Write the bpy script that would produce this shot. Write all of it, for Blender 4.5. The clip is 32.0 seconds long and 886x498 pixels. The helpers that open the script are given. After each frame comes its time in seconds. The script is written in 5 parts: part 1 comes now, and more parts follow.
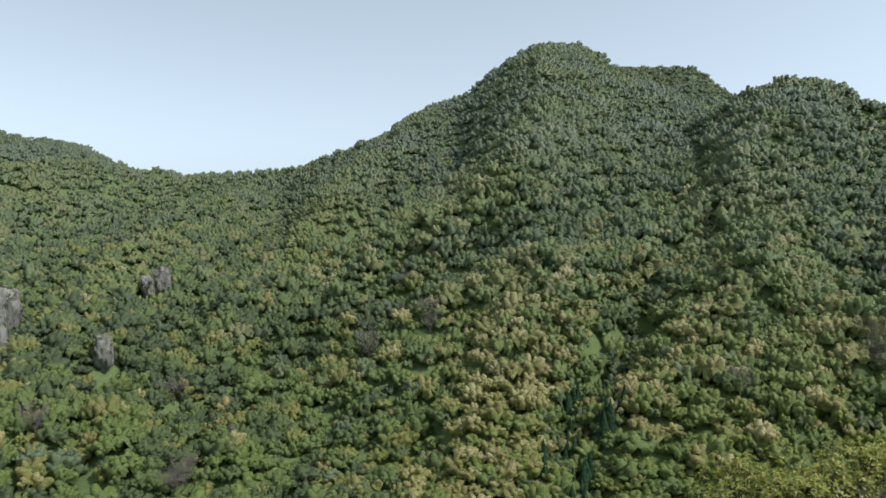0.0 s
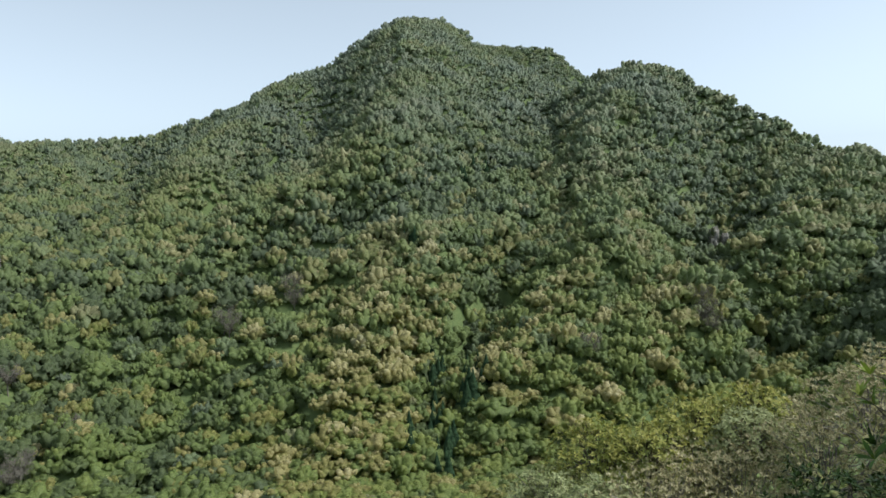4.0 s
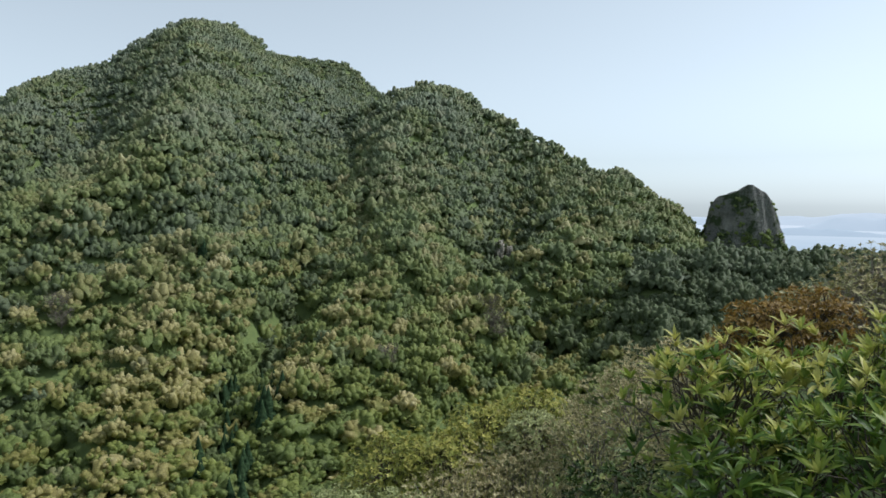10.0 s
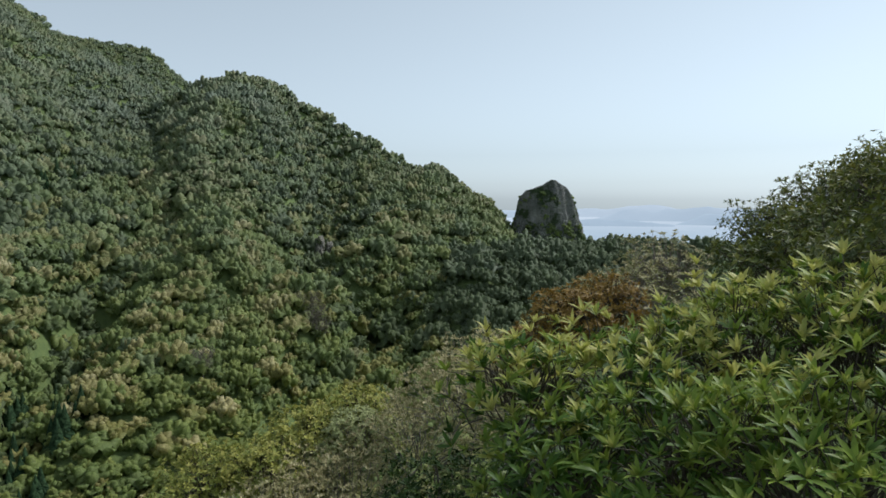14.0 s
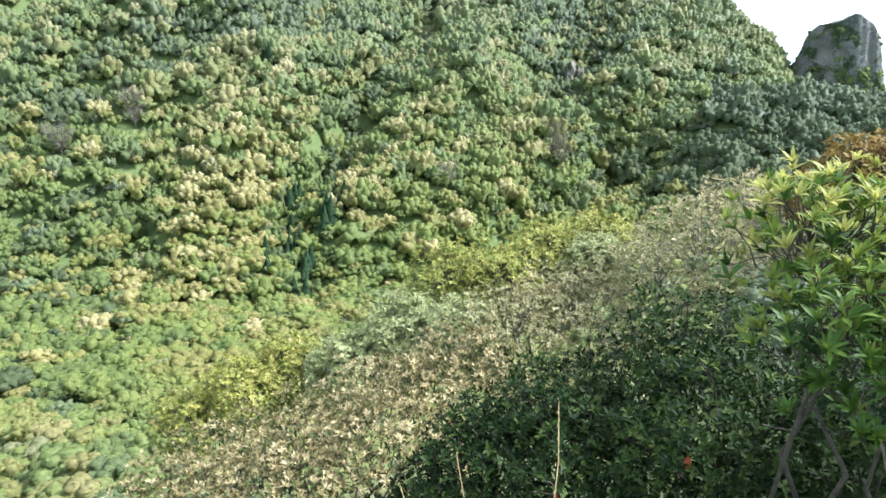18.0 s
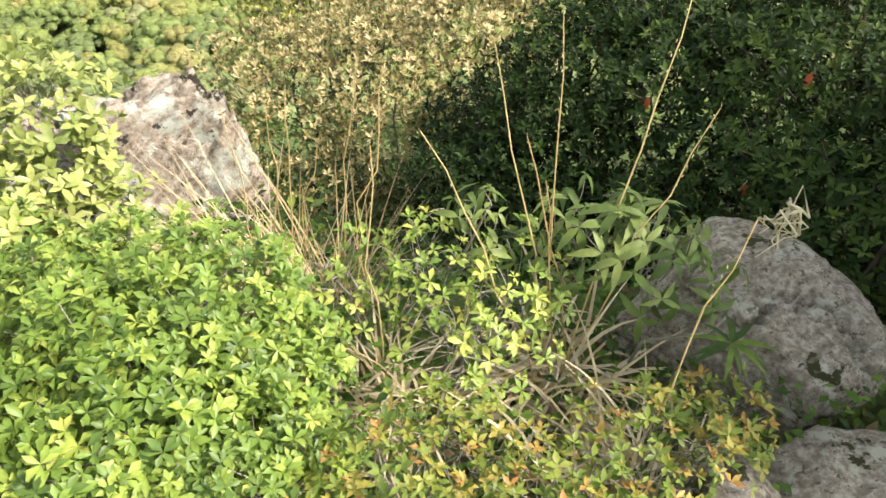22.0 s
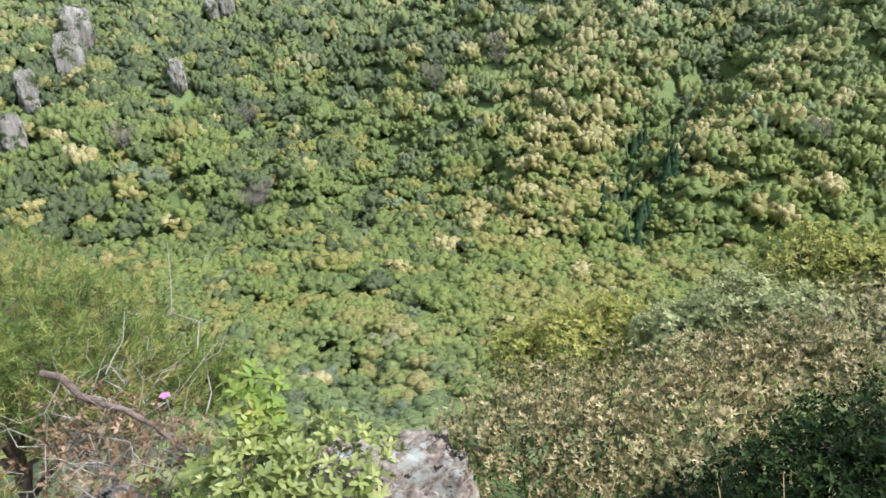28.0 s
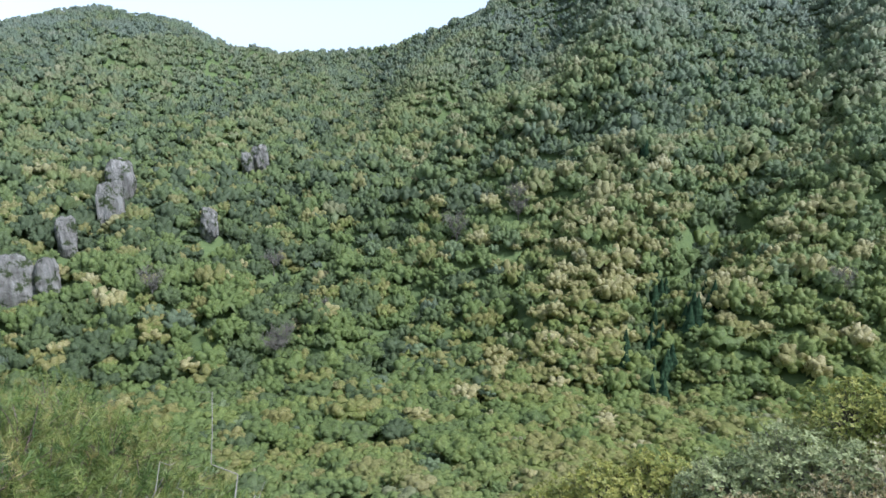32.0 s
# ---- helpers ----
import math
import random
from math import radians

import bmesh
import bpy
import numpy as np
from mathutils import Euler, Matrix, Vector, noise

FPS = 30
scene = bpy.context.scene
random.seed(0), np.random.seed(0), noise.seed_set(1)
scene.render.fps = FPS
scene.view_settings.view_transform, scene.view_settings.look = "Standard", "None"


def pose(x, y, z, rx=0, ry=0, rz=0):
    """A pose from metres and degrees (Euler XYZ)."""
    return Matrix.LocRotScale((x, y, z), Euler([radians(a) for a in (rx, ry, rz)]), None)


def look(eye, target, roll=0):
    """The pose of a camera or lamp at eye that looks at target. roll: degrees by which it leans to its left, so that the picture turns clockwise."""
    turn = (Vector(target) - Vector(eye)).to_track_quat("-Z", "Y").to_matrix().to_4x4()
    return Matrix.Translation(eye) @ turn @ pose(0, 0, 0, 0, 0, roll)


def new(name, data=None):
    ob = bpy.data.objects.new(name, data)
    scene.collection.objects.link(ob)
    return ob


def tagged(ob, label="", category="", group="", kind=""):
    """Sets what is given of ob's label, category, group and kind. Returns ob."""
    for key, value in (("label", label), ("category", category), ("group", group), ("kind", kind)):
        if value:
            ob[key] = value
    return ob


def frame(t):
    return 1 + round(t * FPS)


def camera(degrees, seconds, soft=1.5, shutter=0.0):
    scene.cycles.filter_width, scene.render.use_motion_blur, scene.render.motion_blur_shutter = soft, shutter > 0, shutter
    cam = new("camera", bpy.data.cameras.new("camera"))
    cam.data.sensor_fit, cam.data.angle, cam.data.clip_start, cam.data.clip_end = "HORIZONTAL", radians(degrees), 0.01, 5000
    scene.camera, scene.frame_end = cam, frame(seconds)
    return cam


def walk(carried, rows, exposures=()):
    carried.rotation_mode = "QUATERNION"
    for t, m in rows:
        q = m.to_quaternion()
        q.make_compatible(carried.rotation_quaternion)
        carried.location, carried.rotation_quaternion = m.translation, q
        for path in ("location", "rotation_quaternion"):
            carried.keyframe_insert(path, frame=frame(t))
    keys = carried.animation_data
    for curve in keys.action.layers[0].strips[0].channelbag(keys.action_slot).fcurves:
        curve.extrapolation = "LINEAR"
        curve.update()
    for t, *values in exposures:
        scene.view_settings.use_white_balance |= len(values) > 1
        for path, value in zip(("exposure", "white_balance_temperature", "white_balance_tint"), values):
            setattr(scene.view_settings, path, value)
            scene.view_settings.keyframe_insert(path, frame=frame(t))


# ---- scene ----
# ---------------------------------------------------------------- camera
cam = camera(66, 32.0, soft=1.6)
PATH = [
    (0.0, pose(0.008, -0.025, -0.009, 87.38, 0.98, 0.05)),
    (0.5, pose(0.008, -0.025, -0.009, 87.11, 0.82, -1.43)),
    (1.0, pose(0.008, -0.025, -0.009, 86.86, 0.71, -2.87)),
    (1.5, pose(0.008, -0.025, -0.009, 86.61, 0.57, -4.27)),
    (2.0, pose(0.008, -0.025, -0.009, 86.36, 0.45, -5.69)),
    (2.5, pose(0.008, -0.025, -0.009, 86.08, 0.36, -7.07)),
    (3.0, pose(0.008, -0.025, -0.009, 85.76, 0.37, -8.46)),
    (3.5, pose(0.009, -0.024, -0.009, 85.42, 0.40, -9.85)),
    (4.0, pose(0.009, -0.024, -0.008, 85.11, 0.56, -11.23)),
    (4.5, pose(0.009, -0.024, -0.008, 84.77, 0.67, -12.60)),
    (6.5, pose(0.011, -0.016, -0.001, 84.13, 0.52, -17.63)),
    (7.0, pose(0.012, -0.015, 0.000, 84.21, 0.40, -18.58)),
    (7.5, pose(0.013, -0.013, 0.001, 84.51, 0.28, -19.47)),
    (8.0, pose(0.016, -0.009, 0.002, 84.88, 0.29, -20.25)),
    (8.5, pose(0.020, -0.004, 0.003, 85.21, 0.52, -20.79)),
    (9.0, pose(0.025, 0.002, 0.004, 85.57, 0.64, -21.48)),
    (9.5, pose(0.030, 0.007, 0.004, 85.88, 0.19, -24.26)),
    (10.0, pose(0.037, 0.013, 0.005, 86.20, -0.44, -28.10)),
    (10.5, pose(0.043, 0.018, 0.005, 86.54, -0.79, -31.62)),
    (11.0, pose(0.051, 0.024, 0.005, 86.83, -0.81, -34.65)),
    (11.5, pose(0.058, 0.028, 0.005, 87.04, -0.75, -37.10)),
    (12.0, pose(0.063, 0.031, 0.005, 87.14, -0.62, -39.14)),
    (12.5, pose(0.068, 0.032, 0.005, 87.22, -0.31, -40.83)),
    (13.0, pose(0.071, 0.033, 0.005, 87.15, -0.10, -42.10)),
    (13.5, pose(0.073, 0.033, 0.006, 86.66, 0.23, -43.11)),
    (15.5, pose(0.085, 0.020, 0.020, 80.46, -0.01, -39.91)),
    (16.0, pose(0.092, 0.044, 0.002, 78.50, -0.02, -36.32)),
    (16.5, pose(0.095, 0.069, -0.014, 76.23, -0.39, -32.70)),
    (17.0, pose(0.066, 0.071, -0.024, 74.10, -1.40, -28.90)),
    (17.5, pose(0.030, 0.083, -0.036, 72.55, -2.39, -25.50)),
    (18.0, pose(-0.007, 0.124, -0.062, 70.90, -3.39, -22.40)),
    (18.5, pose(-0.039, 0.147, -0.096, 67.71, -4.43, -19.54)),
    (19.0, pose(-0.019, 0.186, -0.135, 62.45, -4.22, -16.63)),
    (19.5, pose(0.009, 0.203, -0.173, 55.89, -3.58, -15.73)),
    (20.0, pose(0.028, 0.192, -0.203, 50.35, -3.57, -16.65)),
    (20.5, pose(0.050, 0.185, -0.222, 46.04, -3.87, -17.81)),
    (21.0, pose(0.061, 0.189, -0.239, 42.76, -4.52, -18.51)),
    (21.5, pose(0.052, 0.192, -0.251, 40.23, -5.13, -17.30)),
    (22.0, pose(0.008, 0.207, -0.259, 38.48, -5.31, -12.97)),
    (22.5, pose(-0.059, 0.215, -0.277, 37.48, -4.68, -5.67)),
    (23.0, pose(-0.104, 0.217, -0.285, 36.22, -2.44, 2.22)),
    (23.5, pose(-0.134, 0.217, -0.287, 35.71, -0.38, 8.71)),
    (24.0, pose(-0.160, 0.217, -0.282, 36.24, 0.78, 12.67)),
    (24.5, pose(-0.159, 0.221, -0.262, 37.25, 2.22, 14.32)),
    (26.5, pose(-0.109, 0.028, 0.002, 50.81, 2.06, 13.45)),
    (27.0, pose(-0.096, 0.041, 0.034, 55.96, 1.53, 11.06)),
    (27.5, pose(-0.078, 0.045, 0.057, 61.12, 0.89, 8.49)),
    (28.0, pose(-0.067, 0.048, 0.078, 65.54, -0.11, 5.82)),
    (28.5, pose(-0.064, 0.019, 0.091, 69.17, -0.76, 3.61)),
    (29.0, pose(-0.071, 0.008, 0.091, 71.71, -1.07, 2.32)),
    (29.5, pose(-0.097, 0.001, 0.102, 73.18, -1.25, 1.94)),
    (30.0, pose(-0.120, -0.003, 0.110, 74.09, -1.19, 2.21)),
    (30.5, pose(-0.139, -0.005, 0.114, 75.04, -1.03, 3.13)),
    (31.0, pose(-0.154, -0.005, 0.117, 75.99, -0.79, 4.59)),
    (31.5, pose(-0.165, -0.004, 0.119, 76.92, -0.58, 6.24)),
    (32.0, pose(-0.171, -0.003, 0.120, 77.77, -0.20, 7.67)),
]
EXPOSURES = [(0.0, 0.15, 5650, 14), (4.0, 0.2, 5650, 14), (8.0, 0.22, 5700, 14), (10.0, 0.1, 5750, 14), (11.0, 0.05, 5800, 14), (13.0, -0.2, 5900, 14), (15.5, 0.4, 5350, 11), (17.0, 1.25, 5350, 12),
             (18.0, 1.6, 5450, 16), (19.0, 1.8, 5600, 20), (21.0, 1.8, 6500, 16), (22.5, 1.65, 6700, 14), (24.0, 1.15, 6800, 14), (27.0, 1.2, 6000, 18), (28.5, 1.05, 5450, 20), (30.0, 0.85, 5200, 20), (32.0, 0.62, 5100, 20)]
walk(cam, PATH, EXPOSURES)

# ---------------------------------------------------------------- light
SUN_AZ, SUN_EL = 106.0, 50.0          # compass turn from +y towards +x, height, degrees
world = bpy.data.worlds.new("world")
scene.world = world
world.use_nodes = True
wn, wl = world.node_tree.nodes, world.node_tree.links
wn.clear()
sky = wn.new("ShaderNodeTexSky")
sky.sky_type = "NISHITA"
sky.sun_disc = False
sky.sun_elevation = radians(SUN_EL)
sky.sun_rotation = radians(SUN_AZ)
sky.altitude = 300
sky.air_density, sky.dust_density, sky.ozone_density = 1.0, 1.0, 2.2
pale = wn.new("ShaderNodeHueSaturation")
pale.inputs["Saturation"].default_value = 0.2
bg = wn.new("ShaderNodeBackground")
bg.inputs["Strength"].default_value = 0.13
wo = wn.new("ShaderNodeOutputWorld")
wl.new(sky.outputs["Color"], pale.inputs["Color"])
cool = wn.new("ShaderNodeMix")
cool.data_type, cool.blend_type = "RGBA", "MULTIPLY"
cool.inputs["Factor"].default_value = 1.0
cool.inputs["B"].default_value = (0.95, 1.03, 0.98, 1)
veil = wn.new("ShaderNodeMix")
veil.data_type = "RGBA"
veil.inputs["Factor"].default_value = 0.12
veil.inputs["B"].default_value = (5.7, 5.85, 5.85, 1)
wl.new(pale.outputs["Color"], veil.inputs["A"])
wl.new(veil.outputs["Result"], cool.inputs["A"])
wl.new(cool.outputs["Result"], bg.inputs["Color"])
wl.new(bg.outputs["Background"], wo.inputs["Surface"])

sun = new("sun", bpy.data.lights.new("sun", "SUN"))
sun.data.energy, sun.data.angle, sun.data.color = 3.3, radians(7.0), (1.0, 0.93, 0.82)
_a, _e = radians(SUN_AZ), radians(SUN_EL)
sun.matrix_world = look((math.sin(_a) * math.cos(_e) * 50, math.cos(_a) * math.cos(_e) * 50, math.sin(_e) * 50), (0, 0, 0))


# ---------------------------------------------------------------- mesh helpers
def mesh_np(name, verts, faces, smooth=True, attrs=None):
    """A mesh from numpy arrays: verts (n, 3), faces (m, 3 or 4), point attributes by name."""
    verts, faces = np.asarray(verts, np.float32), np.asarray(faces, np.int32)
    me = bpy.data.meshes.new(name)
    k = faces.shape[1]
    me.vertices.add(len(verts))
    me.vertices.foreach_set("co", verts.ravel())
    me.loops.add(faces.size)
    me.loops.foreach_set("vertex_index", faces.ravel())
    me.polygons.add(len(faces))
    me.polygons.foreach_set("loop_start", np.arange(0, faces.size, k, dtype=np.int32))
    me.polygons.foreach_set("loop_total", np.full(len(faces), k, np.int32))
    me.polygons.foreach_set("use_smooth", np.full(len(faces), smooth))
    for key, values in (attrs or {}).items():
        a = me.attributes.new(key, "FLOAT", "POINT")
        a.data.foreach_set("value", np.asarray(values, np.float32))
    me.update()
    me.validate()
    return me


def thing(name, me, material, label, category, group="", kind=""):
    ob = new(name, me)
    if me is not None and material is not None:
        me.materials.append(material)
    return tagged(ob, label, category, group, kind)


def part(name, me, material, parent, label="", kind=""):
    """Links a mesh (or bmesh) as ONE object under a thing or a part."""
    if isinstance(me, bmesh.types.BMesh):
        bm, me = me, bpy.data.meshes.new(name)
        bm.to_mesh(me)
        bm.free()
    ob = new(name, me)
    if material is not None and not me.materials:
        me.materials.append(material)
    ob.parent = parent
    if label:
        ob["label"] = label
    if kind:
        ob["kind"] = kind
    return ob


def joined(pieces):
    """Joins (verts, faces, tint) triples of triangle soups."""
    vs, fs, ts, n = [], [], [], 0
    for v, f, t in pieces:
        vs.append(v)
        fs.append(np.asarray(f) + n)
        ts.append(np.broadcast_to(t, (len(v),)))
        n += len(v)
    return np.concatenate(vs), np.concatenate(fs), np.concatenate(ts)




def fbm(x, y, seed=0, octaves=4):
    """Smooth value noise on arrays, about -1 to 1."""
    total, amp, norm = 0.0, 1.0, 0.0
    for o in range(octaves):
        xi, yi = np.floor(x).astype(np.int64), np.floor(y).astype(np.int64)
        xf, yf = x - xi, y - yi
        u, v = xf * xf * (3 - 2 * xf), yf * yf * (3 - 2 * yf)

        def corner(i, j):
            n = (i * 374761393 + j * 668265263 + (seed + o) * 1274126177) & 0x7FFFFFFF
            n = ((n ^ (n >> 13)) * 1103515245) & 0x7FFFFFFF
            n = (n ^ (n >> 16)) & 0xFFFF
            return n / 32767.5 - 1.0

        a, b = corner(xi, yi), corner(xi + 1, yi)
        c, d = corner(xi, yi + 1), corner(xi + 1, yi + 1)
        total = total + amp * ((a * (1 - u) + b * u) * (1 - v) + (c * (1 - u) + d * u) * v)
        norm += amp
        x, y, amp = x * 2.03 + 5.1, y * 2.03 + 3.7, amp * 0.5
    return total / norm


# ---------------------------------------------------------------- materials
def nodes_of(name):
    m = bpy.data.materials.new(name)
    m.use_nodes = True
    n, l = m.node_tree.nodes, m.node_tree.links
    return m, n, l, n["Principled BSDF"]


def ramp(n, stops, mode="LINEAR"):
    r = n.new("ShaderNodeValToRGB")
    r.color_ramp.interpolation = mode
    while len(r.color_ramp.elements) < len(stops):
        r.color_ramp.elements.new(0.5)
    for e, (p, c) in zip(r.color_ramp.elements, stops):
        e.position, e.color = p, (*c, 1)
    return r


def leaf_material(name, stops, rough=0.5, gloss=0.4, through_light=0.25, fine=60.0, bump=0.0, bump_scale=3.0, wear=0.35):
    """Foliage: colour by each leaf's or crown's own tint, mottled, part of the light shining through."""
    m, n, l, p = nodes_of(name)
    at = n.new("ShaderNodeAttribute")
    at.attribute_name = "tint"
    r = ramp(n, stops)
    l.new(at.outputs["Fac"], r.inputs["Fac"])
    geo = n.new("ShaderNodeNewGeometry")
    tex = n.new("ShaderNodeTexNoise")
    tex.inputs["Scale"].default_value = fine
    tex.inputs["Detail"].default_value = 3.0
    l.new(geo.outputs["Position"], tex.inputs["Vector"])
    mott = ramp(n, [(0.3, (1 - wear,) * 3), (0.7, (1 + wear,) * 3)])
    l.new(tex.outputs["Fac"], mott.inputs["Fac"])
    mul = n.new("ShaderNodeMix")
    mul.data_type, mul.blend_type = "RGBA", "MULTIPLY"
    mul.inputs["Factor"].default_value = 1.0
    l.new(r.outputs["Color"], mul.inputs["A"])
    l.new(mott.outputs["Color"], mul.inputs["B"])
    l.new(mul.outputs["Result"], p.inputs["Base Color"])
    p.inputs["Roughness"].default_value = rough
    p.inputs["Specular IOR Level"].default_value = gloss
    if bump:
        b = n.new("ShaderNodeBump")
        b.inputs["Strength"].default_value = bump
        b.inputs["Distance"].default_value = 1.0
        t2 = n.new("ShaderNodeTexNoise")
        t2.inputs["Scale"].default_value = bump_scale
        t2.inputs["Detail"].default_value = 4.0
        l.new(geo.outputs["Position"], t2.inputs["Vector"])
        l.new(t2.outputs["Fac"], b.inputs["Height"])
        l.new(b.outputs["Normal"], p.inputs["Normal"])
    if through_light:
        tr = n.new("ShaderNodeBsdfTranslucent")
        l.new(mul.outputs["Result"], tr.inputs["Color"])
        mix = n.new("ShaderNodeMixShader")
        mix.inputs["Fac"].default_value = through_light
        l.new(p.outputs["BSDF"], mix.inputs[1])
        l.new(tr.outputs["BSDF"], mix.inputs[2])
        l.new(mix.outputs["Shader"], n["Material Output"].inputs["Surface"])
    return m


def haze_high(material, colour):
    """Greys the foliage by each crown's own dullness: haze painted on the heights."""
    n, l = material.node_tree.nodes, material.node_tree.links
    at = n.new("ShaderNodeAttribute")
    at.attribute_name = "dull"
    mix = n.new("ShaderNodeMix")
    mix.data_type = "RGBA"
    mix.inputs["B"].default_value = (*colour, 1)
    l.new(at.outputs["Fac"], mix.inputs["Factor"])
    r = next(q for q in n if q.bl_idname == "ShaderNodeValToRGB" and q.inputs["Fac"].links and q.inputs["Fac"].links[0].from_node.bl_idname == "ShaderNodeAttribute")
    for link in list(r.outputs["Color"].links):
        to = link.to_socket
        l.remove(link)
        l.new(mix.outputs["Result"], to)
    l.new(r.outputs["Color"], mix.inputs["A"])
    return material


def rough_material(name, stops, scale, rough=0.9, bump=0.4, bump_scale=None, gloss=0.2, dist=0.02, patches=None, tallness=1.0):
    """Bark, stone, soil: noise colour at two scales with relief; patches adds blotches (threshold, colour, scale)."""
    m, n, l, p = nodes_of(name)
    geo = n.new("ShaderNodeNewGeometry")
    tex = n.new("ShaderNodeTexNoise")
    tex.inputs["Scale"].default_value = scale
    tex.inputs["Detail"].default_value = 8.0
    tex.inputs["Roughness"].default_value = 0.65
    stretch = n.new("ShaderNodeVectorMath")
    stretch.operation = "MULTIPLY"
    stretch.inputs[1].default_value = (1, 1, 1 / tallness)
    l.new(geo.outputs["Position"], stretch.inputs[0])
    l.new(stretch.outputs["Vector"], tex.inputs["Vector"])
    r = ramp(n, stops)
    l.new(tex.outputs["Fac"], r.inputs["Fac"])
    colour = r.outputs["Color"]
    for lo, hi, col, sc in patches or ():
        t3 = n.new("ShaderNodeTexNoise")
        t3.inputs["Scale"].default_value = sc
        t3.inputs["Detail"].default_value = 5.0
        t3.inputs["Roughness"].default_value = 0.7
        off = n.new("ShaderNodeVectorMath")
        off.inputs[1].default_value = (sc * 1.7, 3.1, sc)
        l.new(geo.outputs["Position"], off.inputs[0])
        l.new(off.outputs["Vector"], t3.inputs["Vector"])
        mask = ramp(n, [(lo, (0, 0, 0)), (hi, (1, 1, 1))])
        l.new(t3.outputs["Fac"], mask.inputs["Fac"])
        mix = n.new("ShaderNodeMix")
        mix.data_type = "RGBA"
        l.new(mask.outputs["Color"], mix.inputs["Factor"])
        l.new(colour, mix.inputs["A"])
        mix.inputs["B"].default_value = (*col, 1)
        colour = mix.outputs["Result"]
    l.new(colour, p.inputs["Base Color"])
    p.inputs["Roughness"].default_value = rough
    p.inputs["Specular IOR Level"].default_value = gloss
    b = n.new("ShaderNodeBump")
    b.inputs["Strength"].default_value = bump
    b.inputs["Distance"].default_value = dist
    t2 = n.new("ShaderNodeTexNoise")
    t2.inputs["Scale"].default_value = bump_scale or scale * 3
    t2.inputs["Detail"].default_value = 9.0
    t2.inputs["Roughness"].default_value = 0.7
    l.new(geo.outputs["Position"], t2.inputs["Vector"])
    l.new(t2.outputs["Fac"], b.inputs["Height"])
    l.new(b.outputs["Normal"], p.inputs["Normal"])
    return m


M_SOIL = rough_material("forest_soil", [(0.3, (0.10, 0.14, 0.05)), (0.55, (0.13, 0.175, 0.058)), (0.75, (0.16, 0.20, 0.066))], 0.35, bump=0.8, bump_scale=4.0, dist=0.3)
WOODS_STOPS = [(0.0, (0.118, 0.155, 0.066)), (0.18, (0.160, 0.208, 0.070)), (0.38, (0.208, 0.270, 0.074)), (0.54, (0.278, 0.318, 0.080)),
               (0.63, (0.285, 0.284, 0.084)), (0.71, (0.315, 0.296, 0.094)), (0.78, (0.375, 0.345, 0.126)), (0.88, (0.470, 0.428, 0.180)), (1.0, (0.560, 0.505, 0.260))]
M_WOODS = leaf_material("woods_foliage", WOODS_STOPS, rough=0.6, gloss=0.3, through_light=0.46, fine=1.6, bump=0.2, bump_scale=1.6, wear=0.3)
haze_high(M_WOODS, (0.25, 0.30, 0.228))
M_CONIFER = leaf_material("conifer_foliage", [(0.0, (0.022, 0.046, 0.022)), (1.0, (0.045, 0.08, 0.034))], rough=0.8, gloss=0.05, through_light=0.08, fine=2.0, wear=0.4)
M_BARETWIG = rough_material("grey_twigs", [(0.3, (0.15, 0.135, 0.10)), (0.7, (0.25, 0.23, 0.18))], 3.0)
M_CLIFF = rough_material("cliff_rock", [(0.3, (0.15, 0.14, 0.115)), (0.48, (0.27, 0.255, 0.21)), (0.64, (0.44, 0.415, 0.35))], 0.35, bump=1.0, bump_scale=0.5, dist=3.0,
                         patches=[(0.5, 0.58, (0.07, 0.09, 0.03), 0.16)], tallness=9.0)
M_PINNACLE = rough_material("pinnacle_rock", [(0.3, (0.10, 0.107, 0.10)), (0.5, (0.17, 0.172, 0.16)), (0.7, (0.26, 0.26, 0.24))], 0.06, bump=1.0, bump_scale=0.25, dist=4.0,
                            patches=[(0.5, 0.58, (0.045, 0.065, 0.03), 0.07)])
M_BARK = rough_material("bark", [(0.3, (0.05, 0.04, 0.03)), (0.7, (0.14, 0.12, 0.10))], 30.0)
M_GREYBARK = rough_material("grey_bark", [(0.3, (0.14, 0.12, 0.10)), (0.7, (0.32, 0.29, 0.25))], 25.0)
# ---------------------------------------------------------------- lie of the land
# crests of the ridges, seen from the lookout: turn, height angle, distance
MAIN_CREST = ((-75, 4.0, 900), (-50, 4.2, 1000), (-40, 5.2, 1050), (-36, 6.4, 1100), (-33.6, 6.8, 1100), (-28, 6.1, 1080), (-26.4, 5.3, 1040), (-24, 4.15, 1000), (-20.7, 3.55, 940), (-18.2, 4.1, 910), (-12, 4.45, 880),
              (-8.6, 5.75, 870), (-4.4, 7.35, 860), (-3.8, 8.1, 860), (-0.6, 9.5, 860), (1.7, 10.2, 862), (3.6, 11.65, 866), (5.6, 12.95, 870), (7.8, 13.9, 880), (11.4, 13.75, 880), (13, 12.9, 875), (14.8, 11.7, 865), (17.7, 10.2, 840), (20.5, 8.7, 820), (26, 5.0, 800), (36, -2, 780), (60, -8, 780))
BACK_CREST = ((-2, -30, 1250), (6, 7.5, 1250), (12, 11.3, 1250), (15.2, 11.95, 1250), (17, 11.6, 1250), (18.6, 11.65, 1250), (20, 11.4, 1250), (21.2, 10.55, 1250), (23, 9.0, 1250), (27, 5.5, 1250), (36, 0, 1250), (44, -30, 1250))
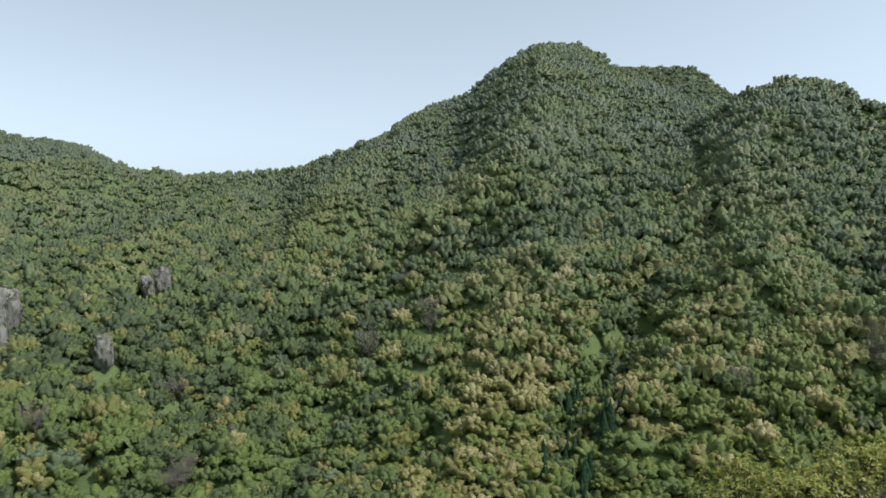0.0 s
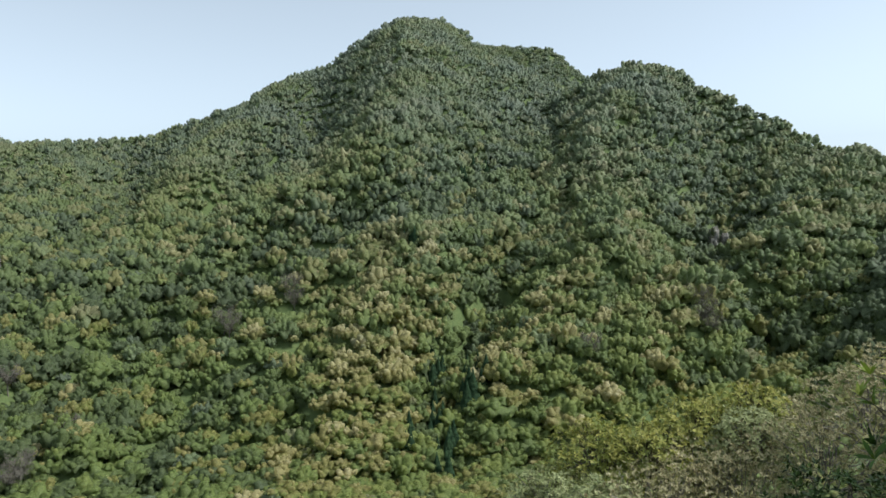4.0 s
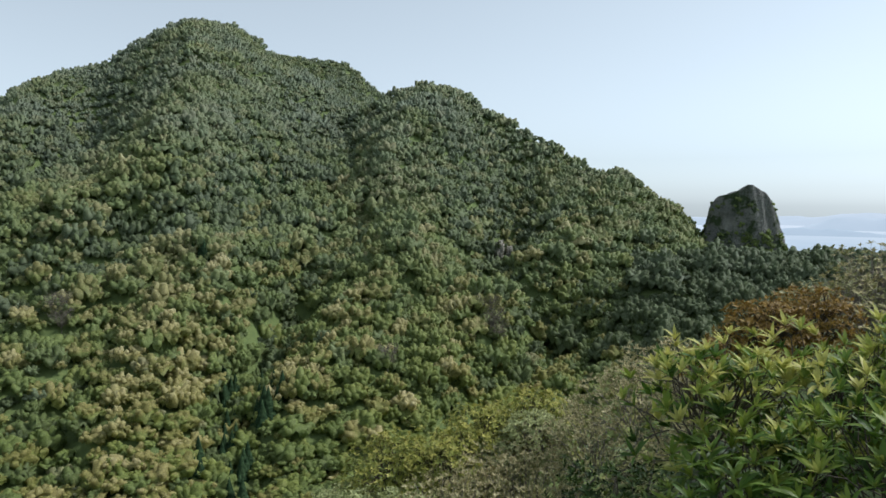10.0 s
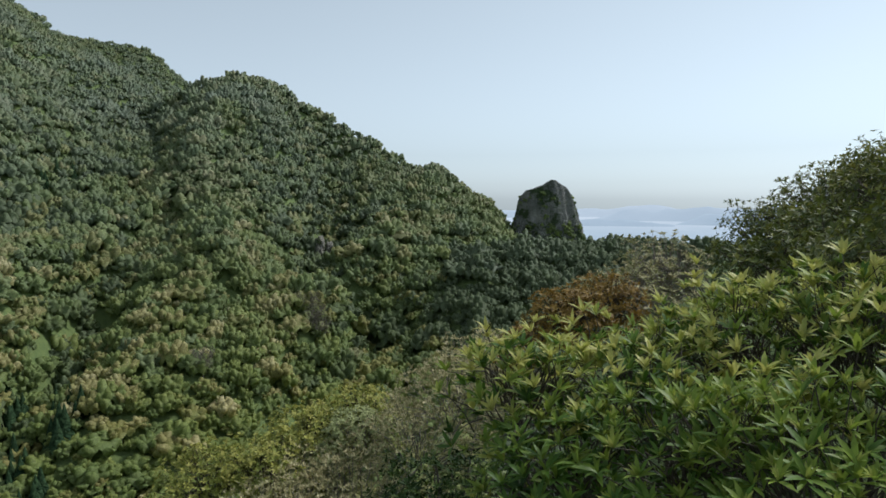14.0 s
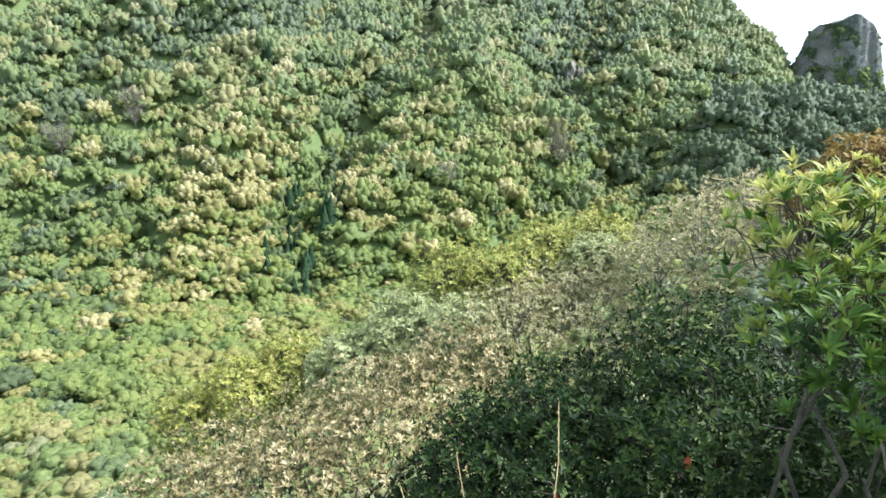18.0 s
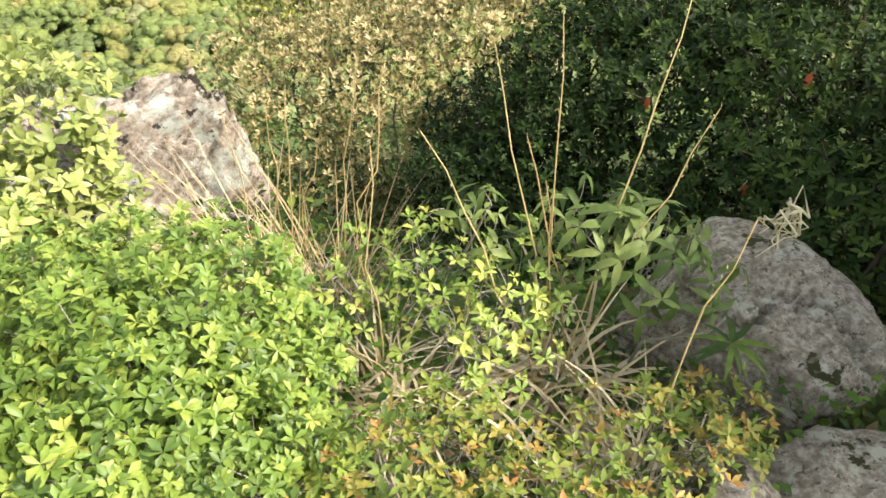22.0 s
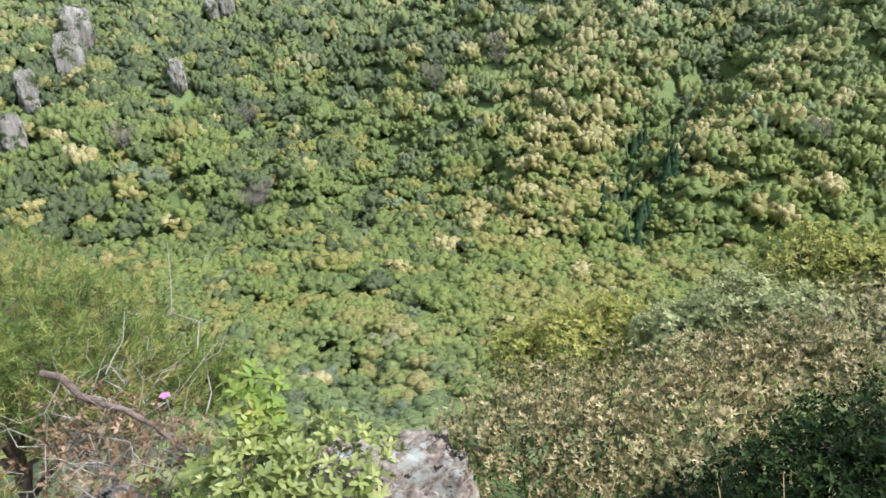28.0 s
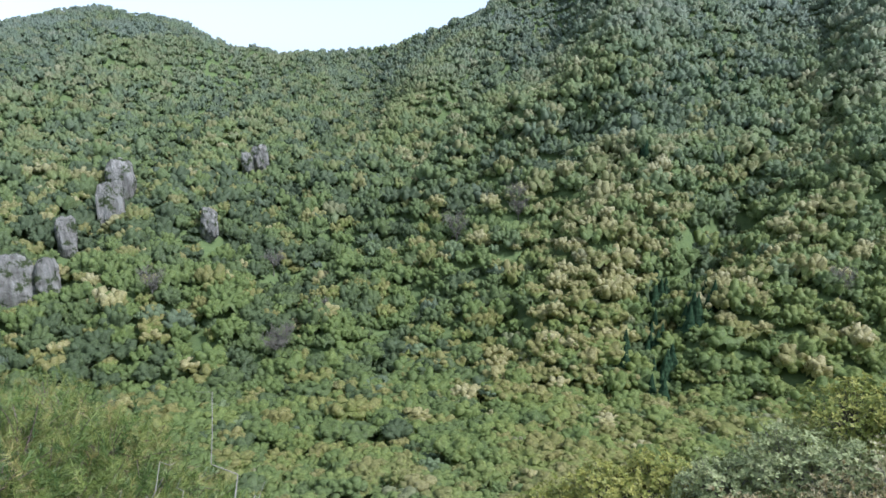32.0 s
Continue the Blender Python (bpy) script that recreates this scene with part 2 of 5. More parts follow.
HILL_CREST = ((4, -30, 740), (12, 0.5, 740), (18, 5.4, 730), (21.5, 8.0, 725), (23, 9.0, 720), (24.7, 9.5, 715), (26.2, 9.8, 712), (28, 9.75, 708), (29.8, 9.2, 700), (31.5, 8.2, 693), (33.7, 7.05, 680), (36, 5.75, 665), (38.2, 4.4, 652), (40.5, 2.85, 642),
              (42.6, 2.55, 632), (44, 1.75, 625), (45.2, 0.95, 620), (47.2, 0.05, 612), (48.2, -0.9, 605), (48.8, -2.2, 600), (52, -5, 590), (60, -9, 590), (72, -30, 590))
LOW_CREST = ((28, -30, 400), (38, -8.5, 400), (43, -5.4, 415), (46, -3.7, 430), (49, -3.3, 440), (54, -3.1, 450), (59, -3.05, 450), (64, -3.2, 440), (72, -3.5, 420), (90, -4, 420))
OWN_SLOPE = ((-180, 0.03), (-110, 0.15), (-75, 0.6), (-45, 0.92), (-20, 1.0), (10, 1.0), (25, 0.95), (38, 0.80), (48, 0.62), (56, 0.42), (61, 0.22), (66, 0.105), (69, 0.07), (71, 0.03), (74, -0.02), (78, -0.06), (100, -0.07), (150, 0.0), (180, 0.03))
OWN_FALL = ((0, 0), (1.2, 0.25), (2.0, 1.0), (3, 1.9), (8, 5.8), (20, 18), (60, 50), (110, 75), (170, 94), (230, 106), (320, 113))
VALLEY = -112.0


def crest_field(phi, r, crest, foot, floor, power, back):
    c = np.array(crest, float)
    rc = np.interp(phi, c[:, 0], c[:, 2])
    zc = rc * np.tan(np.radians(np.interp(phi, c[:, 0], c[:, 1]))) - 7.0
    s = np.clip((r - foot) / (rc - foot), 0, None)
    zc = zc + 2.5 * fbm(phi * 0.9, rc * 0.004, 31, 3)
    rise = floor + (zc - floor) * np.clip(s, 0, 1) ** power
    return np.where(r <= rc, rise, zc - back * (r - rc)), s


def spur_field(phi, r):
    """1 on the spurs' crests, falling below 0 in the gullies, which run slantwise up the slopes."""
    x, y = r * np.sin(np.radians(phi)), r * np.cos(np.radians(phi))
    spur_turn = phi + 5.0 * fbm(x * 0.004, y * 0.004, 12) - (r - 500) * 0.06
    return 1 - 1.7 * np.sqrt(fbm(spur_turn * 0.12, r * 0.002, 17, 3) ** 2 + 0.01)


def own_slope(phi, r):
    """The lookout's own slope and the valley floor below it."""
    x, y = r * np.sin(np.radians(phi)), r * np.cos(np.radians(phi))
    slope = np.interp(phi, [a for a, _ in OWN_SLOPE], [b for _, b in OWN_SLOPE])
    own = -1.62 - slope * np.interp(r, [a for a, _ in OWN_FALL], [b for _, b in OWN_FALL]) + 0.10 * fbm(x * 0.9, y * 0.9, 3) * np.clip(r, 0, 3) + np.clip(r - 20, 0, 60) * 0.05 * fbm(x * 0.03, y * 0.03, 5)
    own = own - np.clip(r - 90, 0, None) * np.where(slope < 0.3, 0.35, 0.0)
    own = own - np.clip(r - 250, 0, None) * 0.4
    return np.logaddexp(own / 3, (VALLEY + 6 * fbm(x * 0.012, y * 0.012, 8)) / 3) * 3


RIDGES = ((MAIN_CREST, 235, VALLEY, 1.12, 0.6, 14), (BACK_CREST, 850, -50, 1.0, 0.6, 5), (HILL_CREST, 285, VALLEY, 1.1, 0.65, 12), (LOW_CREST, 250, VALLEY, 1.0, 0.5, 5))

# the spurs (up) and gullies (down) that run down the slopes: height, half width, then turn and height angle from the lookout
FOLDS = (
    (26, 40, (-8.7, -0.6), (-13.4, -3.7), (-16.5, -5.2), (-20.9, -8.8), (-24.3, -11.9), (-29.4, -15.1)),
    (-28, 34, (-13.2, 3.4), (-13.5, -1.4), (-16.1, -4.1), (-19.2, -6.9), (-23.4, -10.1), (-28, -12.5)),
    (20, 26, (0.6, -8.3), (-7.1, -11.4), (-13.7, -13.8), (-19.1, -16.7), (-23.4, -19.1)),
    (-24, 28, (3.5, -2.2), (-0.3, -4.5), (-4.7, -8.2), (-10.8, -9.9), (-17.2, -12.2), (-21.2, -15.2)),
    (12, 16, (-0.3, -12.1), (-7.2, -14.1), (-10.9, -15.1), (-15.0, -17.1), (-18.3, -20.2)),
    (-12, 14, (-1.0, -10.6), (-7.6, -12.7), (-14.0, -15.4), (-20.5, -18.6)),
    (24, 32, (9.1, -4.6), (9.5, -8.4), (5.3, -12.1), (3.4, -17.5), (1.5, -22.7)),
    (-26, 22, (15.9, -7.4), (12.3, -12.0), (10.6, -14.7), (10.9, -18.2), (11.7, -22.4)),
    (-14, 14, (1.5, -9.3), (0.2, -14.8), (-2.0, -19.2), (-4.5, -22.6)),
    (22, 26, (24.3, -6.7), (23.1, -8.0), (19.6, -10.8), (14.8, -17.0), (13.6, -21.5)),
    (-14, 26, (22.1, -2.8), (21.7, -5.1), (20.6, -8.2), (17.0, -12.6), (13.5, -15.5)),
    (24, 50, (9.7, 12.7), (8.3, 8.4), (5.5, 2.4), (2.1, -0.8), (-1.2, -2.2)),
    (-15, 42, (22.6, 8.2), (18.1, 6.1), (13.7, 2.2), (10.1, -2.3), (8.2, -5.6)),
    (22, 44, (26.9, 9.1), (24.6, 4.0), (23.5, -0.2), (24.0, -5.4)),
    (-28, 38, (33.9, 5.2), (34.3, 1.1), (32.1, -4.5), (35.2, -7.6), (38.7, -9.3)),
    (20, 36, (43.3, 2.2), (42.2, -2.1), (37.0, -5.8), (29.7, -11.5), (23.0, -16.1)),
    (-22, 34, (1.7, 10.5), (0.7, 4.9), (-2.2, 2.7), (-4.2, 1.4), (-8.5, -1.8)),
    (18, 40, (1.3, 10.7), (-4.1, 5.6), (-6.8, 3.1), (-9.4, 0.6), (-11.5, -1.0)),
    (-34, 50, (-44.0, -1.0), (-40.0, 0.6), (-35.7, 2.6), (-31.1, 4.2)),
    (30, 46, (-44.0, -3.0), (-40.2, -1.5), (-36.3, -0.1), (-28.9, 2.4), (-22.5, 2.9)),
    (-22, 34, (-22.0, 1.6), (-27.0, -2.5), (-32.0, -7.0), (-36.0, -11.0)),
    (20, 34, (-20.5, 0.6), (-25.0, -3.6), (-30.0, -7.0), (-34.0, -12.0)),
)


def bare_slope(phi, r):
    """The ridges with no folds, by their crests alone."""
    z = own_slope(phi, r)
    for crest, foot, low, power, back, _amp in RIDGES:
        zc, s = crest_field(phi, r, crest, foot, low, power, back)
        z = np.where(s > 0, np.maximum(z, zc), z)
    return z


def fold_line(points):
    """The places at which sight lines from the lookout meet the bare slopes."""
    out = []
    rr = np.arange(200.0, 1150.0, 2.0)
    for phi, elev in points:
        dz = bare_slope(np.full_like(rr, phi), rr) + 5.0 - rr * math.tan(radians(elev))
        k = np.where((dz[:-1] < 0) & (dz[1:] >= 0))[0]
        r = rr[k[0]] if len(k) else (rr[0] if dz[0] >= 0 else 850.0)
        out.append((r * math.sin(radians(phi)), r * math.cos(radians(phi))))
    return np.array(out)


FOLD_LINES = [(amp, width, fold_line(points)) for amp, width, *points in FOLDS]


def folds(x, y):
    """How far spurs lift and gullies cut the slopes."""
    total = np.zeros_like(x)
    for amp, width, line in FOLD_LINES:
        near = np.full_like(x, 1e9)
        for (ax, ay), (bx, by) in zip(line[:-1], line[1:]):
            ux, uy = bx - ax, by - ay
            t = np.clip(((x - ax) * ux + (y - ay) * uy) / max(ux * ux + uy * uy, 1e-6), 0, 1)
            near = np.minimum(near, (x - ax - t * ux) ** 2 + (y - ay - t * uy) ** 2)
        total = total + 1.35 * amp * np.exp(-(np.sqrt(near + (0.3 * width) ** 2) - 0.3 * width) / width * 1.3)
    return total


def land(phi, r):
    """Ground height at turn phi (degrees) and distance r from the lookout."""
    phi, r = np.asarray(phi, float), np.asarray(r, float)
    x, y = r * np.sin(np.radians(phi)), r * np.cos(np.radians(phi))
    z = own_slope(phi, r)
    if np.max(r) > 150:
        lines = folds(x + 9 * fbm(x * 0.02, y * 0.02, 61, 3), y + 9 * fbm(x * 0.02, y * 0.02, 67, 3))
        spurs = spur_field(phi, r)
        fine = fbm(x * 0.02, y * 0.02, 23, 3)
        for crest, foot, low, power, back, amp in RIDGES:
            zc, s = crest_field(phi, r, crest, foot, low, power, back)
            bell = np.clip(4 * s * (1 - s), 0, 1) ** 0.6
            zc = zc + bell * (amp * (spurs - 0.45) + 5 * fine + lines)
            z = np.where(s > 0, np.maximum(z, zc), z)
    far = np.clip((r - 1300) / 900, 0, 1)
    return z * (1 - far) + (-165.0) * far


def spot(phi, r, up=0.0):
    """The place on the ground at that turn and distance."""
    return Vector((r * math.sin(radians(phi)), r * math.cos(radians(phi)), float(land(phi, r)) + up))


def height_at(x, y):
    return float(land(math.degrees(math.atan2(x, y)), math.hypot(x, y)))


turns = np.concatenate([np.arange(-180, -50, 4.0), np.arange(-50, 84, 0.7), np.arange(84, 180, 4.0)])
rings = np.concatenate([[0.0], 0.35 * 1.05 ** np.arange(0, 130), np.arange(206, 1180, 8.0), 1180 * 1.06 ** np.arange(0, 30)])
PH, RR = np.meshgrid(turns, rings)
ZZ = land(PH, RR)
gv = np.stack([RR * np.sin(np.radians(PH)), RR * np.cos(np.radians(PH)), ZZ], -1).reshape(-1, 3)
nt, nr = len(turns), len(rings)
gi, gj = np.meshgrid(np.arange(nr - 1), np.arange(nt), indexing="ij")
ga, gb = gi * nt + gj, gi * nt + (gj + 1) % nt
gf = np.stack([ga, gb, gb + nt, ga + nt], -1).reshape(-1, 4)[:, ::-1]
ground = thing("ground", mesh_np("ground", gv, gf), M_SOIL, "wooded mountain ground, dark leafy soil with slopes and gullies", "ground", kind="structure")

# hazy lowland far beyond the ridges, haze painted as glow, paler with distance
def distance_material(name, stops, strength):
    """Haze painted as a backdrop's glow by its distance from the lookout, faintly mottled."""
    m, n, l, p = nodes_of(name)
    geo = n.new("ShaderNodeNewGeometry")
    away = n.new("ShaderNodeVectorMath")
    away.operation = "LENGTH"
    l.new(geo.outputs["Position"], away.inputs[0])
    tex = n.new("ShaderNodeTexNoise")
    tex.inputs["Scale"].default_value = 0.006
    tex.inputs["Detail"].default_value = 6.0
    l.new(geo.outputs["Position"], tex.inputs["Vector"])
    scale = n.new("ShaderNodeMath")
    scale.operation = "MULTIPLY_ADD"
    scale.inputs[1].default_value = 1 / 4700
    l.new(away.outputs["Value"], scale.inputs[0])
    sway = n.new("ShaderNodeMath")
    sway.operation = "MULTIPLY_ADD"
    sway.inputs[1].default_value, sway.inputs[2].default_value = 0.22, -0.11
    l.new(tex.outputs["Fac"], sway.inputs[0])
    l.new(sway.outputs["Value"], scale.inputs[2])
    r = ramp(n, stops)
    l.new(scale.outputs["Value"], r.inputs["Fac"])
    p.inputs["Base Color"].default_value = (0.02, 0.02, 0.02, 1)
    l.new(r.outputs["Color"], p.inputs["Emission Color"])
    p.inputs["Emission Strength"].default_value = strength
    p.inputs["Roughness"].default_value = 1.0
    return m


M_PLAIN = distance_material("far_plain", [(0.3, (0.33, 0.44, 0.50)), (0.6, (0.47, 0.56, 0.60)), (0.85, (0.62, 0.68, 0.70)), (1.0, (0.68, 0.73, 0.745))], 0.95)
M_FARHILL = distance_material("far_hill_haze", [(0.3, (0.26, 0.37, 0.44)), (0.6, (0.38, 0.48, 0.54)), (1.0, (0.56, 0.63, 0.66))], 0.95)

pa, pr = np.meshgrid(np.arange(-180, 181, 3.0), np.array([1500, 1900, 2400, 3000, 3600, 4200, 4700]))
pz = -150 + (pr - 1500) * 0.018
pv = np.stack([pr * np.sin(np.radians(pa)), pr * np.cos(np.radians(pa)), pz], -1).reshape(-1, 3)
pn = pa.shape[1]
pi_, pj_ = np.meshgrid(np.arange(6), np.arange(pn - 1), indexing="ij")
p0 = pi_ * pn + pj_
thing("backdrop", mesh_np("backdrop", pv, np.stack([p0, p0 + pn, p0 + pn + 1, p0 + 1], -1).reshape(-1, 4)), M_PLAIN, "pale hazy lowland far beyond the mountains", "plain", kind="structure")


def far_hill(phi, r, width, height, seed):
    """A low hazy hill on the lowland."""
    n, k = 40, 9
    u, v = np.meshgrid(np.linspace(-1, 1, n), np.linspace(-1, 1, k))
    x, y = u * width, v * width * 0.45
    z = height * np.clip(1 - u * u, 0, 1) * (1 - v * v) * (0.72 + 0.5 * fbm(u * 3 + seed, v * 1.5, seed))
    a = radians(phi)
    wx = math.sin(a) * (r + y) + math.cos(a) * x
    wy = math.cos(a) * (r + y) - math.sin(a) * x
    q = (np.arange(k - 1)[:, None] * n + np.arange(n - 1)[None]).reshape(-1)
    me = mesh_np("far_hill", np.stack([wx, wy, z - 150 + (r - 1500) * 0.018 - 4], -1).reshape(-1, 3), np.stack([q, q + 1, q + n + 1, q + n], -1))
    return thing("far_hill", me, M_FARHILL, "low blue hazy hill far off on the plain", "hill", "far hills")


for phi, r, w, h, sd in ((46, 4200, 500, 75, 1), (57, 3300, 300, 42, 2), (63, 3900, 520, 105, 3), (69, 3500, 420, 130, 4), (75, 3800, 600, 150, 5), (60, 4400, 700, 70, 6), (52, 4400, 600, 60, 7)):
    far_hill(phi, r, w, h, sd)

# bare pale field on the plain
fb = bmesh.new()
bmesh.ops.create_grid(fb, x_segments=6, y_segments=2, size=1)
for v in fb.verts:
    v.co.x, v.co.y = v.co.x * 62 + 8 * math.sin(v.co.y * 3), v.co.y * 55
bmesh.ops.solidify(fb, geom=fb.faces[:], thickness=1.0)
fm = bpy.data.meshes.new("bare_field")
fb.to_mesh(fm)
fb.free()
M_FIELD = rough_material("bare_earth", [(0.3, (0.55, 0.52, 0.46)), (0.7, (0.75, 0.72, 0.66))], 0.05)
field = thing("bare_field", fm, M_FIELD, "pale bare earth field on the hazy plain", "field")
field.matrix_world = Matrix.Translation((2300 * math.sin(radians(59.6)), 2300 * math.cos(radians(59.6)), -132)) @ pose(0, 0, 0, 0, 0, -59.6)


# ---------------------------------------------------------------- rocks
def crag(name, size, seed, squareness=2.6, levels=4, rough=0.16, cracks=0.5, grain=0.035):
    """A weathered block of stone: a rounded box cut by joint planes, its edges broken, creased by cracks."""
    bm = bmesh.new()
    bmesh.ops.create_cube(bm, size=2)
    bmesh.ops.subdivide_edges(bm, edges=bm.edges[:], cuts=2 ** levels - 1, use_grid_fill=True)
    rng = random.Random(seed)
    o = Vector((seed * 3.7, seed * 1.3, seed * 2.1))
    planes = []
    for _ in range(6):
        n = Vector((rng.gauss(0, 1), rng.gauss(0, 1), rng.gauss(0, 0.8))).normalized()
        planes.append((n, rng.uniform(0.84, 1.02)))
    for v in bm.verts:
        d = v.co.normalized()
        k = (abs(d.x) ** squareness + abs(d.y) ** squareness + abs(d.z) ** squareness) ** (-1 / squareness)
        p = d * k
        for n, lim in planes:
            over = p.dot(n) - lim
            if over > 0:
                p = p - n * over * 0.85
        lump = noise.fractal(p * 1.1 + o, 1.0, 2.1, 4)
        grit = noise.fractal(p * 6.0 + o, 0.8, 2.2, 4)
        crackn = abs(noise.noise(Vector((p.x * 1.2 + 0.3 * grit, p.y * 1.2, p.z * 2.4)) + o))
        k2 = 1 + rough * 0.5 * lump + grain * grit - cracks * 0.09 * max(0, 1 - crackn * 14)
        v.co = Vector((p.x * size[0], p.y * size[1], p.z * size[2])) * k2
    me = bpy.data.meshes.new(name)
    bm.to_mesh(me)
    bm.free()
    for f in me.polygons:
        f.use_smooth = True
    return me


# the rock tower beyond the low ridge
def pinnacle(phi, r, base, top, width, seed):
    """A steep-sided tower, its broken crest rising from a lower shoulder to an off-centre tip."""
    n, k = 110, 70
    a, t = np.meshgrid(np.linspace(0, 2 * np.pi, n, endpoint=False), np.linspace(0, 1, k))
    ca, sa = np.cos(a), np.sin(a)
    box = (np.abs(ca) ** 3 + np.abs(sa) ** 3) ** (-1 / 3)
    out = np.interp(t, [0, 0.40, 0.55, 0.72, 0.80, 0.88, 1.0], [1.6, 1.25, 1.06, 0.92, 0.84, 0.70, 0.0])
    groove = 1 + 0.15 * fbm(ca * 2.4 + 9, sa * 2.4 + t * 0.5, seed, 4) + 0.07 * fbm(ca * 7, sa * 7 + t * 1.5, seed + 3, 3) + 0.03 * fbm(a * 9, t * 40, seed + 7, 2)
    rad = width * out * box * groove
    x, y = ca * rad, sa * rad * 0.8
    crest = np.interp(x / width, [-1.1, -0.9, -0.68, -0.4, -0.12, 0.05, 0.16, 0.3, 0.45, 0.68, 0.8, 0.92, 1.2], [0.72, 0.80, 0.88, 0.915, 0.94, 0.975, 1.0, 0.985, 0.96, 0.925, 0.87, 0.76, 0.6])
    flat = np.clip((t - 0.55) / 0.3, 0, 1)
    h = np.minimum(t / 0.88, 1.0)
    z = base + (top - base) * (h * (1 - flat) + flat * np.minimum(h, crest) + 0.02 * fbm(x * 0.12, y * 0.12 + t * 4, seed + 5, 3))
    an = radians(phi)
    wx, wy = math.sin(an) * (r + y) + math.cos(an) * x, math.cos(an) * (r + y) - math.sin(an) * x
    q = np.arange(k - 1)[:, None] * n + np.arange(n)[None]
    q2 = np.arange(k - 1)[:, None] * n + (np.arange(n) + 1)[None] % n
    return mesh_np("rock_face", np.stack([wx, wy, z], -1).reshape(-1, 3), np.stack([q, q2, q2 + n, q + n], -1).reshape(-1, 4))


tower = tagged(new("rock_pinnacle"), "dark steep rock tower with scrub on its ledges", "rock tower")
tower_mesh = pinnacle(51.7, 620, -75, 17.6, 26, 4)
part("rock_face", tower_mesh, M_PINNACLE, tower)

CLIFFS = ((-33.8, -9.0, 7.0, 24, 1), (-33.0, -6.2, 9.0, 15, 2), (-37.0, -10.0, 5.0, 12, 3), (-41.2, -12.9, 11.0, 13, 4), (-38.6, -12.8, 5.5, 9, 9), (-22.5, -4.6, 6.0, 10, 5), (-23.6, -4.9, 4.0, 7, 6), (32.9, -4.1, 3.5, 9, 7), (33.7, -4.4, 2.6, 8, 10), (-26.8, -9.7, 4.5, 10, 8))


def face_hit(phi, elev, lo=150.0, hi=1150.0):
    """The distance at which a sight line at that turn and height angle meets the slope."""
    rr = np.arange(lo, hi, 2.0)
    dz = land(np.full_like(rr, phi), rr) + 7.0 - rr * math.tan(radians(elev))
    k = np.where((dz[:-1] < 0) & (dz[1:] >= 0))[0]
    return float(rr[k[0]]) if len(k) else hi


CLEARED = []
for phi, elev, w, h, sd in CLIFFS:
    r = face_hit(phi, elev) - 0.5
    CLEARED.append((phi, r, w))
    c = thing("cliff", crag("cliff", (w, 7.0, h), sd, 4.5, 4, 0.45, 1.8), M_CLIFF, "pale weathered rock face standing out of the forest", "cliff", "rock faces in the woods")
    c.matrix_world = Matrix.Translation((r * math.sin(radians(phi)), r * math.cos(radians(phi)), r * math.tan(radians(elev)))) @ pose(0, 0, 0, -12, 0, -phi)
# ---------------------------------------------------------------- the woods
def unit(v):
    return v / np.maximum(np.linalg.norm(v, axis=-1, keepdims=True), 1e-9)


def ball(levels):
    """A ball of triangles, radius 1."""
    bm = bmesh.new()
    bmesh.ops.create_icosphere(bm, subdivisions=levels, radius=1.0)
    v = np.array([w.co[:] for w in bm.verts])
    f = np.array([[w.index for w in q.verts] for q in bm.faces])
    bm.free()
    return v, f


BALL = ball(1)


